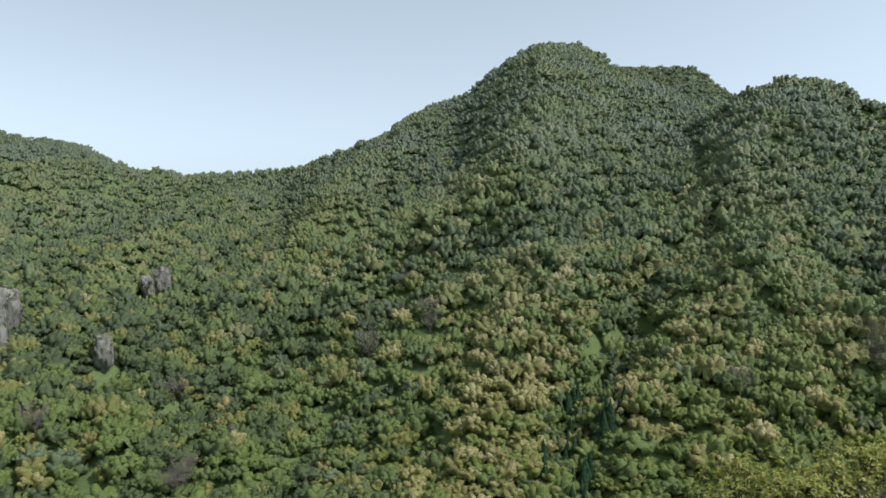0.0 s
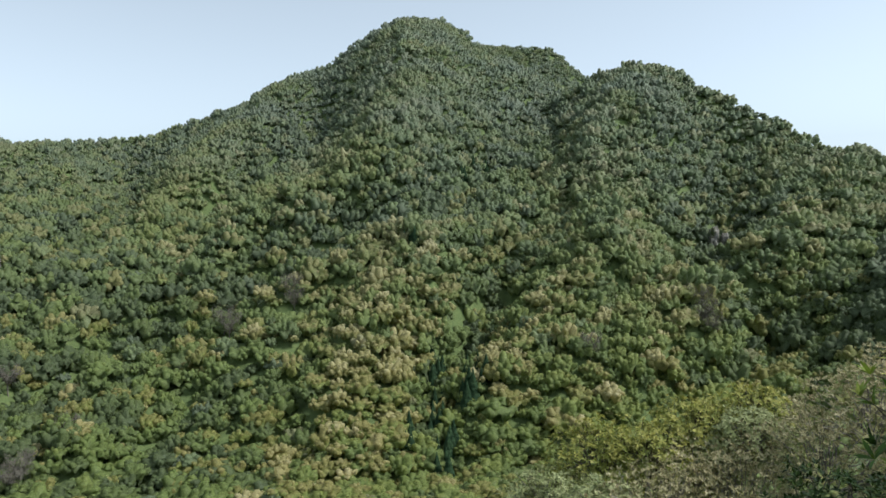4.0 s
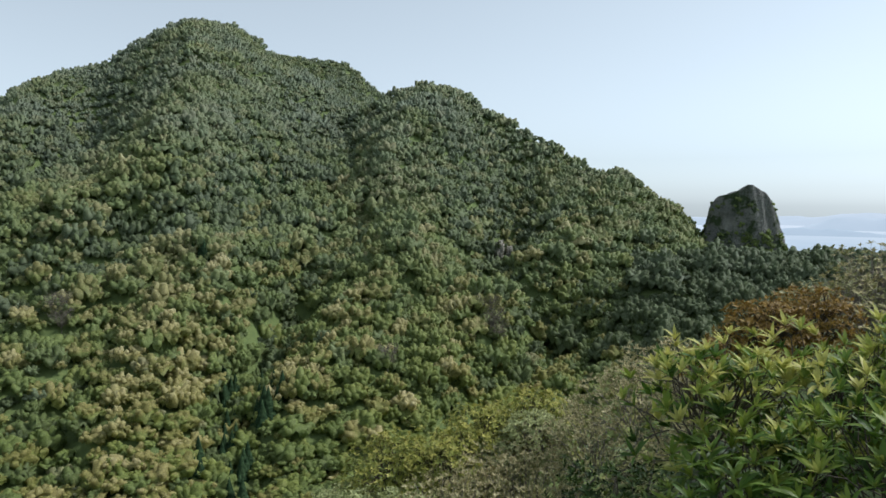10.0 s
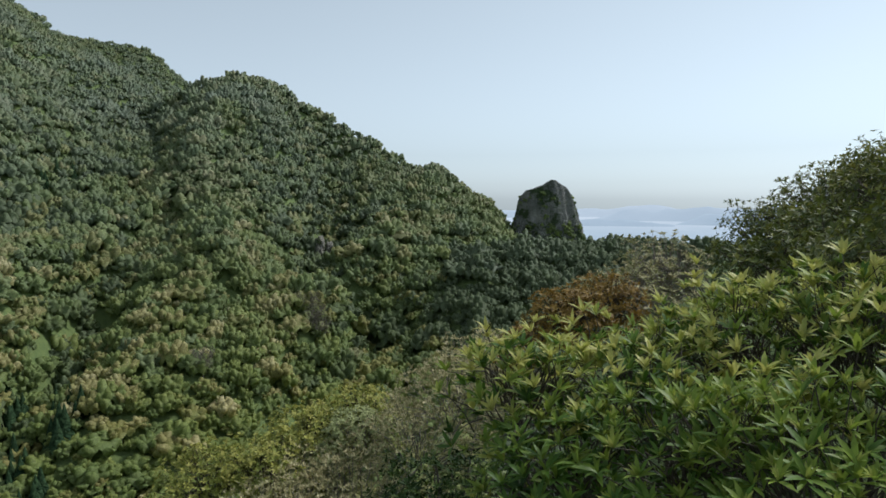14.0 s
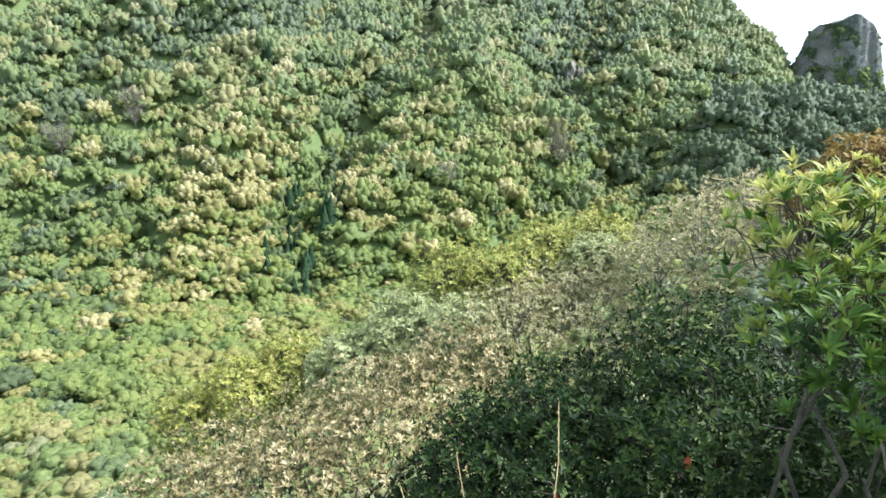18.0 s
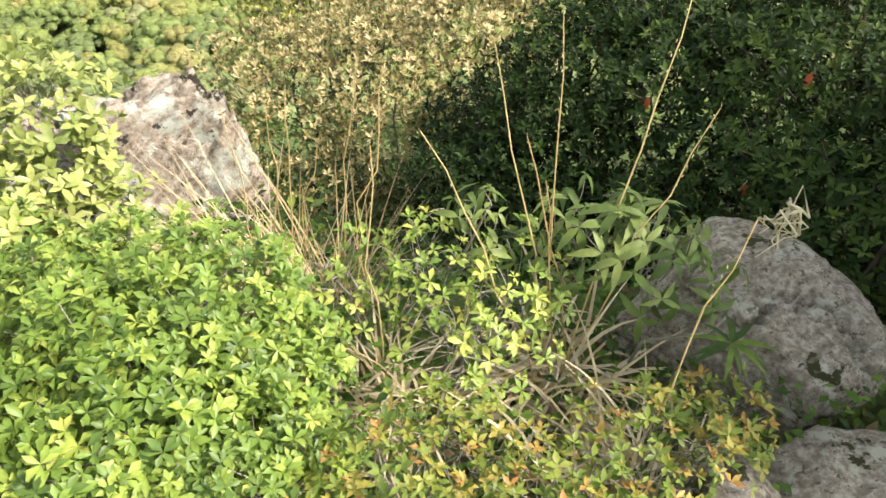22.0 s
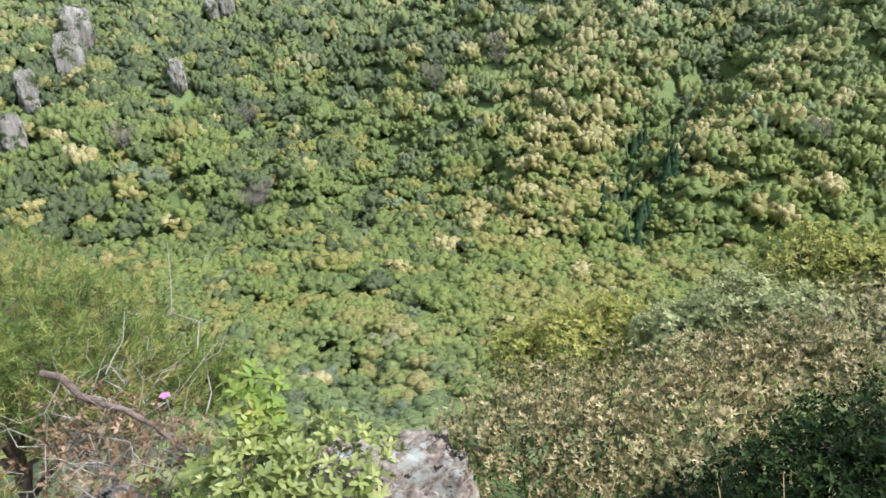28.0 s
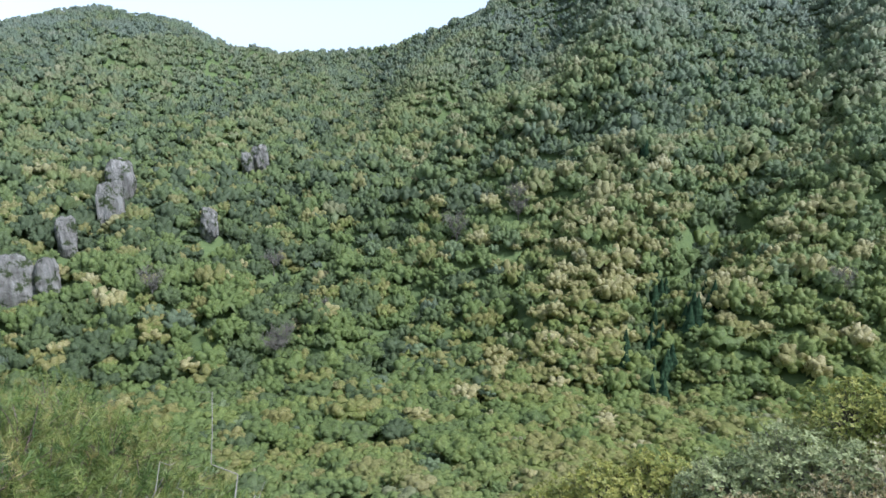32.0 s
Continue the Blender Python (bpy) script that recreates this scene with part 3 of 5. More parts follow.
def crown_shape(rng, billows, sprays, size, sides, rings):
    """A broad domed crown, radius about 1: a dark body carrying many tufty billows of leaf clumps: verts, faces, shades."""
    squash = np.array((rng.uniform(0.85, 1.2), rng.uniform(0.85, 1.2), rng.uniform(0.62, 0.95)))
    k = np.arange(billows) + 0.5
    up = 1 - 1.12 * k / billows
    a = k * 2.39996 + rng.normal(0, 0.35, billows)
    c = unit(np.stack([np.cos(a) * np.sqrt(1 - up * up), np.sin(a) * np.sqrt(1 - up * up), up], -1) + rng.normal(0, 0.16, (billows, 3)))
    rad = (1.16 / math.sqrt(billows)) * rng.uniform(0.7, 1.3, billows)
    centres = c * 0.74 * squash * rng.uniform(0.78, 1.14, (billows, 1))
    v, f = BALL
    keep = v[f][:, :, 2].mean(1) > -0.05
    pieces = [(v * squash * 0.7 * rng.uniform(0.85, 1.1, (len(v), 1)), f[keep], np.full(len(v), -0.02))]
    # each billow: a cap of rings about its own axis, its clumps standing out unevenly
    el = np.radians(np.linspace(-22, 58, rings))
    shade = rng.normal(0, 0.022, billows)
    for b in range(billows):
        ax = unit(c[b] + (0, 0, 0.55))
        u = unit(np.cross(ax, rng.normal(0, 1, 3)))
        w = np.cross(ax, u)
        th = (np.arange(sides)[None] + 0.5 * (np.arange(rings) % 2)[:, None]) * (2 * np.pi / sides)
        q = (np.cos(el)[:, None] * np.cos(th))[..., None] * u + (np.cos(el)[:, None] * np.sin(th))[..., None] * w + np.sin(el)[:, None, None] * ax
        q = np.concatenate([q.reshape(-1, 3), ax[None]]) * rng.uniform(0.84, 1.14, (sides * rings + 1, 1))
        i0 = (np.arange(rings - 1)[:, None] * sides + np.arange(sides)[None]).ravel()
        i1 = (np.arange(rings - 1)[:, None] * sides + (np.arange(sides)[None] + 1) % sides).ravel()
        top = (rings - 1) * sides + np.arange(sides)
        fs = np.concatenate([np.stack([i0, i1, i1 + sides], -1), np.stack([i0, i1 + sides, i0 + sides], -1),
                             np.stack([top, (rings - 1) * sides + (np.arange(sides) + 1) % sides, np.full(sides, sides * rings)], -1)])
        # skirts and body darker, tips lighter: shading put into the tint
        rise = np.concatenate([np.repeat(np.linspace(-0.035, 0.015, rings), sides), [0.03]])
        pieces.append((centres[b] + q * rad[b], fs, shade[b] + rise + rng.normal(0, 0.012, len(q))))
    own = rng.integers(0, billows, sprays)
    e = unit(rng.normal(0, 0.75, (sprays, 3)) + c[own] * 0.9 + (0, 0, 0.45))
    p = centres[own] + e * rad[own][:, None] * rng.uniform(0.9, 1.2, (sprays, 1))
    n = unit(e + (0, 0, 0.4) + rng.normal(0, 0.35, (sprays, 3)))
    u = unit(np.cross(n, rng.normal(0, 1, (sprays, 3))))
    w = np.cross(n, u)
    th = np.arange(3) * 2.0944 + rng.normal(0, 0.3, (sprays, 3))
    sz = size * rng.uniform(0.55, 1.45, (sprays, 3))
    tri = p[:, None] + (np.cos(th) * sz)[..., None] * u[:, None] + (np.sin(th) * sz)[..., None] * w[:, None]
    pieces.append((tri.reshape(-1, 3), np.arange(sprays * 3).reshape(-1, 3), np.repeat(shade[own] + rng.normal(0, 0.02, sprays), 3)))
    return joined(pieces)


def scatter_woods():
    rng = np.random.default_rng(11)
    xs, ys = [], []
    for lo, hi, step in ((30, 150, 4.0), (150, 260, 4.8), (260, 420, 6.6), (420, 760, 6.6), (760, 1320, 6.2)):
        g = np.arange(-hi, hi, step)
        gx, gy = np.meshgrid(g, g)
        gx, gy = (gx + rng.uniform(-0.45, 0.45, gx.shape) * step).ravel(), (gy + rng.uniform(-0.45, 0.45, gy.shape) * step).ravel()
        rr = np.hypot(gx, gy)
        keep = (rr >= lo) & (rr < hi) & (gy > -80)
        xs.append(gx[keep])
        ys.append(gy[keep])
    x, y = np.concatenate(xs), np.concatenate(ys)
    # more trees where the ground is steep
    phi, r = np.degrees(np.arctan2(x, y)), np.hypot(x, y)
    steep = (r > 240) & (rng.random(len(r)) < 0.6) & (np.abs(land(phi, r + 4) - land(phi, r - 4)) / 8 > 0.62) & (phi > -64) & (phi < 84)
    x = np.concatenate([x, x[steep] + rng.uniform(-4.5, 4.5, steep.sum())])
    y = np.concatenate([y, y[steep] + rng.uniform(-4.5, 4.5, steep.sum())])
    phi, r = np.degrees(np.arctan2(x, y)), np.hypot(x, y)
    z = land(phi, r)
    ok = (phi > -52) & (phi < 82) & (r < 1300)
    # leave out the slopes hidden behind nearer crests
    gp, gr = np.arange(-64, 85, 0.4), np.arange(28, 1330, 5.0)
    GP, GR = np.meshgrid(gp, gr)
    over = np.maximum.accumulate((land(GP, GR) + 2.5) / GR, axis=0)
    pi_k = np.clip(np.round((phi + 64) / 0.4).astype(int), 0, len(gp) - 1)
    ri_k = np.clip(((r - 28) / 5.0).astype(int) - 2, 0, len(gr) - 1)
    ok &= (z + 14.0) / r > over[ri_k, pi_k]
    ok &= ~((phi > 54) & (r < 330))
    for cp, cr, cw in CLEARED:
        ok &= ~((np.abs(np.radians(phi - cp)) * r < cw * 0.8 + 3) & (r > cr - 15) & (r < cr + 4))
    return x[ok], y[ok], z[ok], phi[ok], r[ok], rng


tx, ty, tz, tphi, tr, trng = scatter_woods()
N_TREES = len(tx)
# kinds of tree by stand: mixed evergreen, fresh green, olive brown, cream-flowering on the sunny spur
stand = fbm(tx * 0.011, ty * 0.011, 41, 3)
stand2 = fbm(tx * 0.03, ty * 0.03, 47, 2)
rnd = trng.random(N_TREES)
# spurs lighter, gullies darker: relief shading painted in along with the tree kinds
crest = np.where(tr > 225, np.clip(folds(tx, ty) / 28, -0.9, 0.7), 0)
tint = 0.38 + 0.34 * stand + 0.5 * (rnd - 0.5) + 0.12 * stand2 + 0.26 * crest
bloom = np.exp(-((tphi - 8) / 11) ** 2) * np.exp(-((tr - 330) / 95) ** 2) * 0.34 + 0.06 * np.exp(-((tr - 380) / 260) ** 2) + np.exp(-((tphi + 36) / 4) ** 2 - ((tr - 470) / 60) ** 2) * 0.5
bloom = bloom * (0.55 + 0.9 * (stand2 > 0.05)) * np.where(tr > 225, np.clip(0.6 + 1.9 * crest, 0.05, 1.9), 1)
pick = trng.random(N_TREES)
tint = np.where(pick < bloom, 0.74 + 0.24 * trng.random(N_TREES) ** 1.4, np.minimum(tint, 0.575))
tint = np.where((pick > 0.78), 0.54 + 0.20 * trng.random(N_TREES), tint)
near_floor = (tr < 250) & (tphi < 45)
tint = np.where(near_floor & (pick > 0.25) & (pick < 0.85), 0.36 + 0.32 * trng.random(N_TREES), tint)
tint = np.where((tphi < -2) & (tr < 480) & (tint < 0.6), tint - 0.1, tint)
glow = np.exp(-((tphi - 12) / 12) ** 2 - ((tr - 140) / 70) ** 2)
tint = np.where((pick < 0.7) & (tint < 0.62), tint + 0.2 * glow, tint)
# low ridge: its shade and its darker woods both put into the tint
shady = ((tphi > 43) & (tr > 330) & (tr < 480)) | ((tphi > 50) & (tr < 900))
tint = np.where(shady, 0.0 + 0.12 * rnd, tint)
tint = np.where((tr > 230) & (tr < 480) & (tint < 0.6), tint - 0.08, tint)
tint = np.clip(tint, 0.0, 1.0)
scale = np.interp(tr, [26, 90, 200, 300, 420, 640, 760, 1230], [2.0, 3.1, 4.5, 5.0, 5.5, 4.6, 3.9, 3.4]) * np.exp(np.clip(trng.normal(0, 0.26, N_TREES) + 0.2 * fbm(tx * 0.02, ty * 0.02, 53, 2), -0.6, 0.42))
spin = trng.uniform(0, 6.2832, N_TREES)
tall = trng.uniform(0.75, 1.35, N_TREES) * np.interp(tr, [230, 300], [0.6, 1.0])
lift = np.where(tr > 620, 0.4, np.clip(trng.normal(0.4, 1.15, N_TREES) + 0.8 * stand2, -1.6, 3.2))
LODS = ((0, 62, 16, 800, 0.06, 6, 3), (62, 130, 13, 160, 0.08, 6, 3), (130, 270, 13, 90, 0.09, 6, 2), (270, 430, 14, 60, 0.085, 5, 2), (430, 640, 10, 18, 0.12, 5, 2), (640, 1300, 8, 0, 0.13, 4, 2))
# distance haze painted into the crowns by altitude; a few random crowns grey too
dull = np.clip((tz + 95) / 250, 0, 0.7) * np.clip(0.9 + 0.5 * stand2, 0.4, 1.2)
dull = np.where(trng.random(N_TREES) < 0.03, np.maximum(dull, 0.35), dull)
woods_v, woods_f, woods_t, woods_d, woods_n = [], [], [], [], 0
for lo, hi, billows, sprays, spray_size, sides, ringed in LODS:
    sel = np.where((tr >= lo) & (tr < hi))[0]
    for variant in range(14):
        sv, sf, st = crown_shape(trng, billows, sprays, spray_size, sides, ringed)
        idx = sel[variant::14]
        if not len(idx):
            continue
        c, s = np.cos(spin[idx])[:, None], np.sin(spin[idx])[:, None]
        sc = scale[idx][:, None]
        vx = (sv[None, :, 0] * c - sv[None, :, 1] * s) * sc + tx[idx][:, None]
        vy = (sv[None, :, 0] * s + sv[None, :, 1] * c) * sc + ty[idx][:, None]
        vz = sv[None, :, 2] * sc * tall[idx][:, None] + (tz[idx] + 0.42 * scale[idx] + lift[idx])[:, None]
        woods_v.append(np.stack([vx, vy, vz], -1).reshape(-1, 3))
        m = len(sv)
        woods_f.append((sf[None] + (np.arange(len(idx)) * m)[:, None, None]).reshape(-1, 3) + woods_n)
        # cream flowers on top only; other crowns get slight painted shading low down
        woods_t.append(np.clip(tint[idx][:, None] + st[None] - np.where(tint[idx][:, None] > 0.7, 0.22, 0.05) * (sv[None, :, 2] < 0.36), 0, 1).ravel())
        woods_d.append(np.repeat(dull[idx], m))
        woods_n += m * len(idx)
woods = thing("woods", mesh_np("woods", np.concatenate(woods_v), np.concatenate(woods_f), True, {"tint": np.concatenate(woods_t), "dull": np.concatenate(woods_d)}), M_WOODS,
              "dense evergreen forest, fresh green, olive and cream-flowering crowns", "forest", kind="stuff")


# scrub clinging to the tower's ledges and skirt
srng = np.random.default_rng(5)
tv = np.empty(len(tower_mesh.vertices) * 3, np.float32)
tower_mesh.vertices.foreach_get("co", tv)
tv = tv.reshape(-1, 3)
toward = tv[:, 0] * math.sin(radians(51.75)) + tv[:, 1] * math.cos(radians(51.75)) < 622
odds = np.where(tv[:, 2] < -22, 0.5, np.where(tv[:, 2] > 6, 0.0, 0.05)) * (0.4 + 1.2 * (fbm(tv[:, 0] * 0.07, tv[:, 2] * 0.05, 77, 2) > 0))
pickv = tv[toward & (srng.random(len(tv)) < odds * 0.55) & (tv[:, 2] > -50)]
scrub = []
for p in pickv:
    cv, cf, ct = crown_shape(srng, 5, 24, 0.24, 5, 2)
    scrub.append((cv * srng.uniform(1.3, 2.6) + p, cf, np.clip(0.22 + srng.normal(0, 0.1) + ct, 0, 0.6)))
cv, cf, ct = joined(scrub)
part("scrub", mesh_np("scrub", cv, cf, True, {"tint": ct}), M_WOODS, tower, "low dark green scrub", kind="stuff")
# ---------------------------------------------------------------- plants close by: tools
def leaf_shape(length, width, fold=0.25, droop=0.25, blunt=0.5):
    """One leaf along +x, its blade folded at the midrib and drooping: verts, faces."""
    xs = (0.0, 0.3, 0.65, 1.0)
    ws = (0.06, 0.9, 0.75 + 0.35 * blunt, 0.0)
    v = []
    for x, w in zip(xs, ws):
        z = -droop * x * x * length
        v.append((x * length, 0, z))
        if 0 < x < 1:
            v.append((x * length, w * width / 2, z + fold * w * width / 2))
            v.append((x * length, -w * width / 2, z + fold * w * width / 2))
    f = [(0, 1, 2), (0, 3, 1), (1, 4, 5), (1, 5, 2), (3, 6, 4), (3, 4, 1), (4, 7, 5), (6, 7, 4)]
    return np.array(v, float), np.array(f)


def small_leaf(length, width, fold=0.3, droop=0.1, mid=0.5):
    """A small leaf of four triangles."""
    v = [(0, 0, 0), (mid * length, width / 2, fold * width / 2), ((mid + 0.05) * length, 0, -droop * length * 0.3), (mid * length, -width / 2, fold * width / 2), (length, 0, -droop * length)]
    return np.array(v, float), np.array([(0, 2, 1), (0, 3, 2), (1, 2, 4), (2, 3, 4)])


def place_leaves(shape, at, along, up, size, tints):
    """Copies of a leaf at points, along directions: verts, faces, tint."""
    sv, sf = shape
    x = unit(along)
    y = unit(np.cross(up, x))
    z = np.cross(x, y)
    v = at[:, None] + size[:, None, None] * (sv[None, :, 0:1] * x[:, None] + sv[None, :, 1:2] * y[:, None] + sv[None, :, 2:3] * z[:, None])
    m = len(sv)
    f = sf[None] + (np.arange(len(at)) * m)[:, None, None]
    return v.reshape(-1, 3), f.reshape(-1, 3), np.repeat(tints, m)


def tube(points, r0, r1, sides=5):
    """A tapering stem along points: verts, triangles."""
    pts = np.asarray(points, float)
    n = len(pts)
    d = unit(np.gradient(pts, axis=0))
    ref = np.array((0.31, 0.87, 0.39))
    a = unit(np.cross(d, ref))
    b = np.cross(d, a)
    ang = np.arange(sides) * 2 * np.pi / sides
    rad = np.linspace(r0, r1, n)[:, None, None]
    v = pts[:, None] + rad * (np.cos(ang)[None, :, None] * a[:, None] + np.sin(ang)[None, :, None] * b[:, None])
    q = np.arange(n - 1)[:, None] * sides + np.arange(sides)[None]
    q2 = np.arange(n - 1)[:, None] * sides + (np.arange(sides)[None] + 1) % sides
    f = np.concatenate([np.stack([q, q2, q2 + sides], -1).reshape(-1, 3), np.stack([q, q2 + sides, q + sides], -1).reshape(-1, 3)])
    return v.reshape(-1, 3), f


def bent(p, q, rng, n=5, sag=0.08):
    """A wandering line from p to q."""
    p, q = np.asarray(p, float), np.asarray(q, float)
    t = np.linspace(0, 1, n)[:, None]
    length = np.linalg.norm(q - p)
    wob = rng.normal(0, sag * length, (n, 3)) * np.sin(t * np.pi)
    return p + (q - p) * t + wob + np.array((0, 0, 1)) * np.sin(t * np.pi) * length * 0.06


def lobe_points(lobes, count, rng, fill=0.45, low=-0.55):
    """Points over the rounded lobes of a shrub, with their outward directions. Points inside other lobes are dropped."""
    L = np.array(lobes, float)
    area = (L[:, 3] * L[:, 4] + L[:, 3] * L[:, 5] + L[:, 4] * L[:, 5])
    pick = rng.choice(len(L), count, p=area / area.sum())
    d = unit(rng.normal(0, 1, (count, 3)))
    d[:, 2] = np.where(d[:, 2] < low, -d[:, 2], d[:, 2])
    depth = 1 - fill * rng.random(count) ** 2.2
    lump = 1 + 0.16 * np.sin(d[:, 0] * 7 + pick) * np.cos(d[:, 1] * 6 + pick * 2) + rng.normal(0, 0.05, count)
    pts = L[pick, :3] + d * L[pick, 3:6] * (depth * lump)[:, None]
    inside = np.zeros(count, bool)
    for k in range(len(L)):
        q = np.linalg.norm((pts - L[k, :3]) / L[k, 3:6], axis=1)
        inside |= (q < 0.62) & (pick != k)
    keep = ~inside
    return pts[keep], unit(d / L[pick, 3:6])[keep], pick[keep], depth[keep]


def shrub(name, label, category, lobes, count, shape, leaf_mat, stem_mat, rng, per=5, tilt=0.5, spread=0.35, tint=(0.2, 0.8), up=0.5, stem_r=0.012,
          stems_per_lobe=1, twig_share=0.25, scale_var=0.25, group="", fill=0.45, top_tint=0.0, single=0, piece="leaf_whorl", low_green_shade=0.0, young=0):
    """A shrub of leaf whorls on twigs over rounded lobes; the stems rise from the ground below it."""
    L = np.array(lobes, float)
    base = L[:, :2].mean(0)
    root_z = height_at(*base)
    root = new(name)
    tagged(root, label, category, group)
    root.location = (base[0], base[1], root_z)
    off = np.array((base[0], base[1], root_z))
    pts, out, pick, depth = lobe_points(lobes, count, rng, fill)
    n = len(pts)
    axis = unit(out + np.array((0, 0, up)) + rng.normal(0, 0.18, (n, 3)))
    # the whorls on the side of the lookout, each a part of its own
    apart = np.zeros(n, bool)
    if single:
        apart[np.argsort(np.hypot(pts[:, 0], pts[:, 1]) - 0.6 * depth)[:single]] = True
        kinds = []
        for k in range(8):
            wa = np.arange(per) * 2 * np.pi / per + rng.normal(0, 0.25, per)
            inner = np.arange(per) >= per - young
            wt = tilt + rng.normal(0, spread, per) + 0.45 * inner
            wd = np.stack([np.cos(wa) * np.cos(wt), np.sin(wa) * np.cos(wt), np.sin(wt)], -1)
            wv, wf, wtint = place_leaves(shape, np.zeros((per, 3)), wd, np.tile((0.0, 0.0, 1.0), (per, 1)), rng.uniform(0.75, 1.1, per) * np.where(inner, 0.62, 1.0),
                                         np.clip(tint[0] + (tint[1] - tint[0]) * (k + 0.5) / 8 + rng.normal(0, 0.06, per) + 0.5 * top_tint * (k % 2) * (young == 0) + 0.22 * inner, 0, 1))
            me = mesh_np(piece, wv, wf, True, {"tint": wtint})
            me.materials.append(leaf_mat)
            kinds.append(me)
        for i in np.where(apart)[0]:
            k = int(rng.integers(8))
            # lower whorls take the darker kinds: shade painted by height
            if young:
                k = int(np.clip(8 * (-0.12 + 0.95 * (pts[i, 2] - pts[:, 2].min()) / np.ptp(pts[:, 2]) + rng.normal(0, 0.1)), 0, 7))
            ob = part(piece, kinds[k], None, root)
            sc = rng.uniform(1 - scale_var, 1 + scale_var)
            ob.matrix_local = Matrix.Translation(pts[i] - off) @ Vector(axis[i]).to_track_quat("Z", "Y").to_matrix().to_4x4() @ Matrix.Rotation(rng.uniform(0, 6.28), 4, "Z") @ Matrix.Diagonal((sc, sc, sc, 1))
        keepw = ~apart
        pts_all, pts, axis, depth_w = pts, pts[keepw], axis[keepw], depth[keepw]
        n = len(pts)
    else:
        pts_all, depth_w = pts, depth
    # whorls
    at = np.repeat(pts, per, 0)
    ax = np.repeat(axis, per, 0)
    a = np.tile(np.arange(per) * 2 * np.pi / per, n) + np.repeat(rng.uniform(0, 6.28, n), per) + rng.normal(0, 0.25, n * per)
    s1 = unit(np.cross(ax, np.array((0.3, 0.2, 0.93)) + rng.normal(0, 0.05, (n * per, 3))))
    s2 = np.cross(ax, s1)
    radial = np.cos(a)[:, None] * s1 + np.sin(a)[:, None] * s2
    inner = np.tile(np.arange(per) >= per - young, n)
    tl = (tilt + rng.normal(0, spread, n * per) + 0.45 * inner)[:, None]
    along = np.cos(tl) * radial + np.sin(tl) * ax
    size = np.repeat(rng.uniform(1 - scale_var, 1 + scale_var, n), per) * rng.uniform(0.75, 1.1, n * per) * np.where(inner, 0.62, 1.0)
    # tops paler, lower leaves darker: leaf kinds, plus shade painted in low down
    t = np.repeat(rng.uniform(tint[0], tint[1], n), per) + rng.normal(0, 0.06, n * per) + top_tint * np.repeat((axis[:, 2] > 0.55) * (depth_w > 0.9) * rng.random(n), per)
    t = t - low_green_shade * np.repeat(np.clip(0.78 - (pts[:, 2] - L[:, 2].min() + 0.3) / np.ptp(np.append(L[:, 2] + L[:, 5], L[:, 2].min() - 0.3)), 0, 1), per)
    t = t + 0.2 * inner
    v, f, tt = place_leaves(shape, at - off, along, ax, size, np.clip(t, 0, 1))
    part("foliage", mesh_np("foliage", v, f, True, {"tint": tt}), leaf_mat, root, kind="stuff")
    # stems from the ground into each lobe, twigs from there to the whorls
    hubs = []
    for k, lobe in enumerate(L):
        c = lobe[:3] - (0, 0, lobe[5] * 0.35)
        hubs.append(c)
        for _ in range(stems_per_lobe):
            foot = base + (lobe[:2] - base) * 0.55 + rng.normal(0, 0.06, 2)
            p0 = np.array((foot[0], foot[1], height_at(*foot) - 0.05))
            tv, tf = tube(bent(p0, c + rng.normal(0, 0.05, 3), rng) - off, stem_r, stem_r * 0.5, 6)
            part("stem", mesh_np("stem", tv, tf), stem_mat, root)
    tw = []
    pts = pts_all
    for i in np.where(rng.random(len(pts)) < twig_share)[0]:
        h = hubs[pick[i]]
        mid = h + (pts[i] - h) * rng.uniform(0.25, 0.6) + rng.normal(0, 0.03, 3)
        tv, tf = tube(bent(mid, pts[i], rng, 4, 0.05) - off, stem_r * 0.3, stem_r * 0.13, 3)
        tw.append((tv, tf, 0.5))
    if tw:
        v, f, _t = joined(tw)
        part("branchwork", mesh_np("branchwork", v, f), stem_mat, root, kind="stuff")
    return root


def ell(lst):
    """Lobes from (x, y, z, radius) with an even radius a little flat."""
    return [(x, y, z, r, r, r * 0.85) for x, y, z, r in lst]


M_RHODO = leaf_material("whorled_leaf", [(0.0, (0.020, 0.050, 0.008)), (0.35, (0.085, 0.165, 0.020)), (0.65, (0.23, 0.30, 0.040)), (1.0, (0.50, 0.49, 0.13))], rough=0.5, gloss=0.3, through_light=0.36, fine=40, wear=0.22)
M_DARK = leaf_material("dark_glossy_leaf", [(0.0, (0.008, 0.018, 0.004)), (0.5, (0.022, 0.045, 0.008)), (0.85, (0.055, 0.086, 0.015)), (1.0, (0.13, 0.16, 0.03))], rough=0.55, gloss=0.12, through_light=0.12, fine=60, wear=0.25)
M_CREAM = leaf_material("cream_backed_leaf", [(0.0, (0.035, 0.06, 0.016)), (0.3, (0.10, 0.12, 0.034)), (0.55, (0.24, 0.20, 0.08)), (0.8, (0.38, 0.31, 0.14)), (1.0, (0.55, 0.47, 0.25))], rough=0.5, gloss=0.4, through_light=0.25, fine=50, wear=0.25)
M_PALE = leaf_material("pale_tip_leaf", [(0.0, (0.07, 0.10, 0.028)), (0.4, (0.21, 0.22, 0.085)), (0.75, (0.37, 0.335, 0.16)), (1.0, (0.54, 0.48, 0.27))], rough=0.55, gloss=0.3, through_light=0.25, fine=50, wear=0.25)
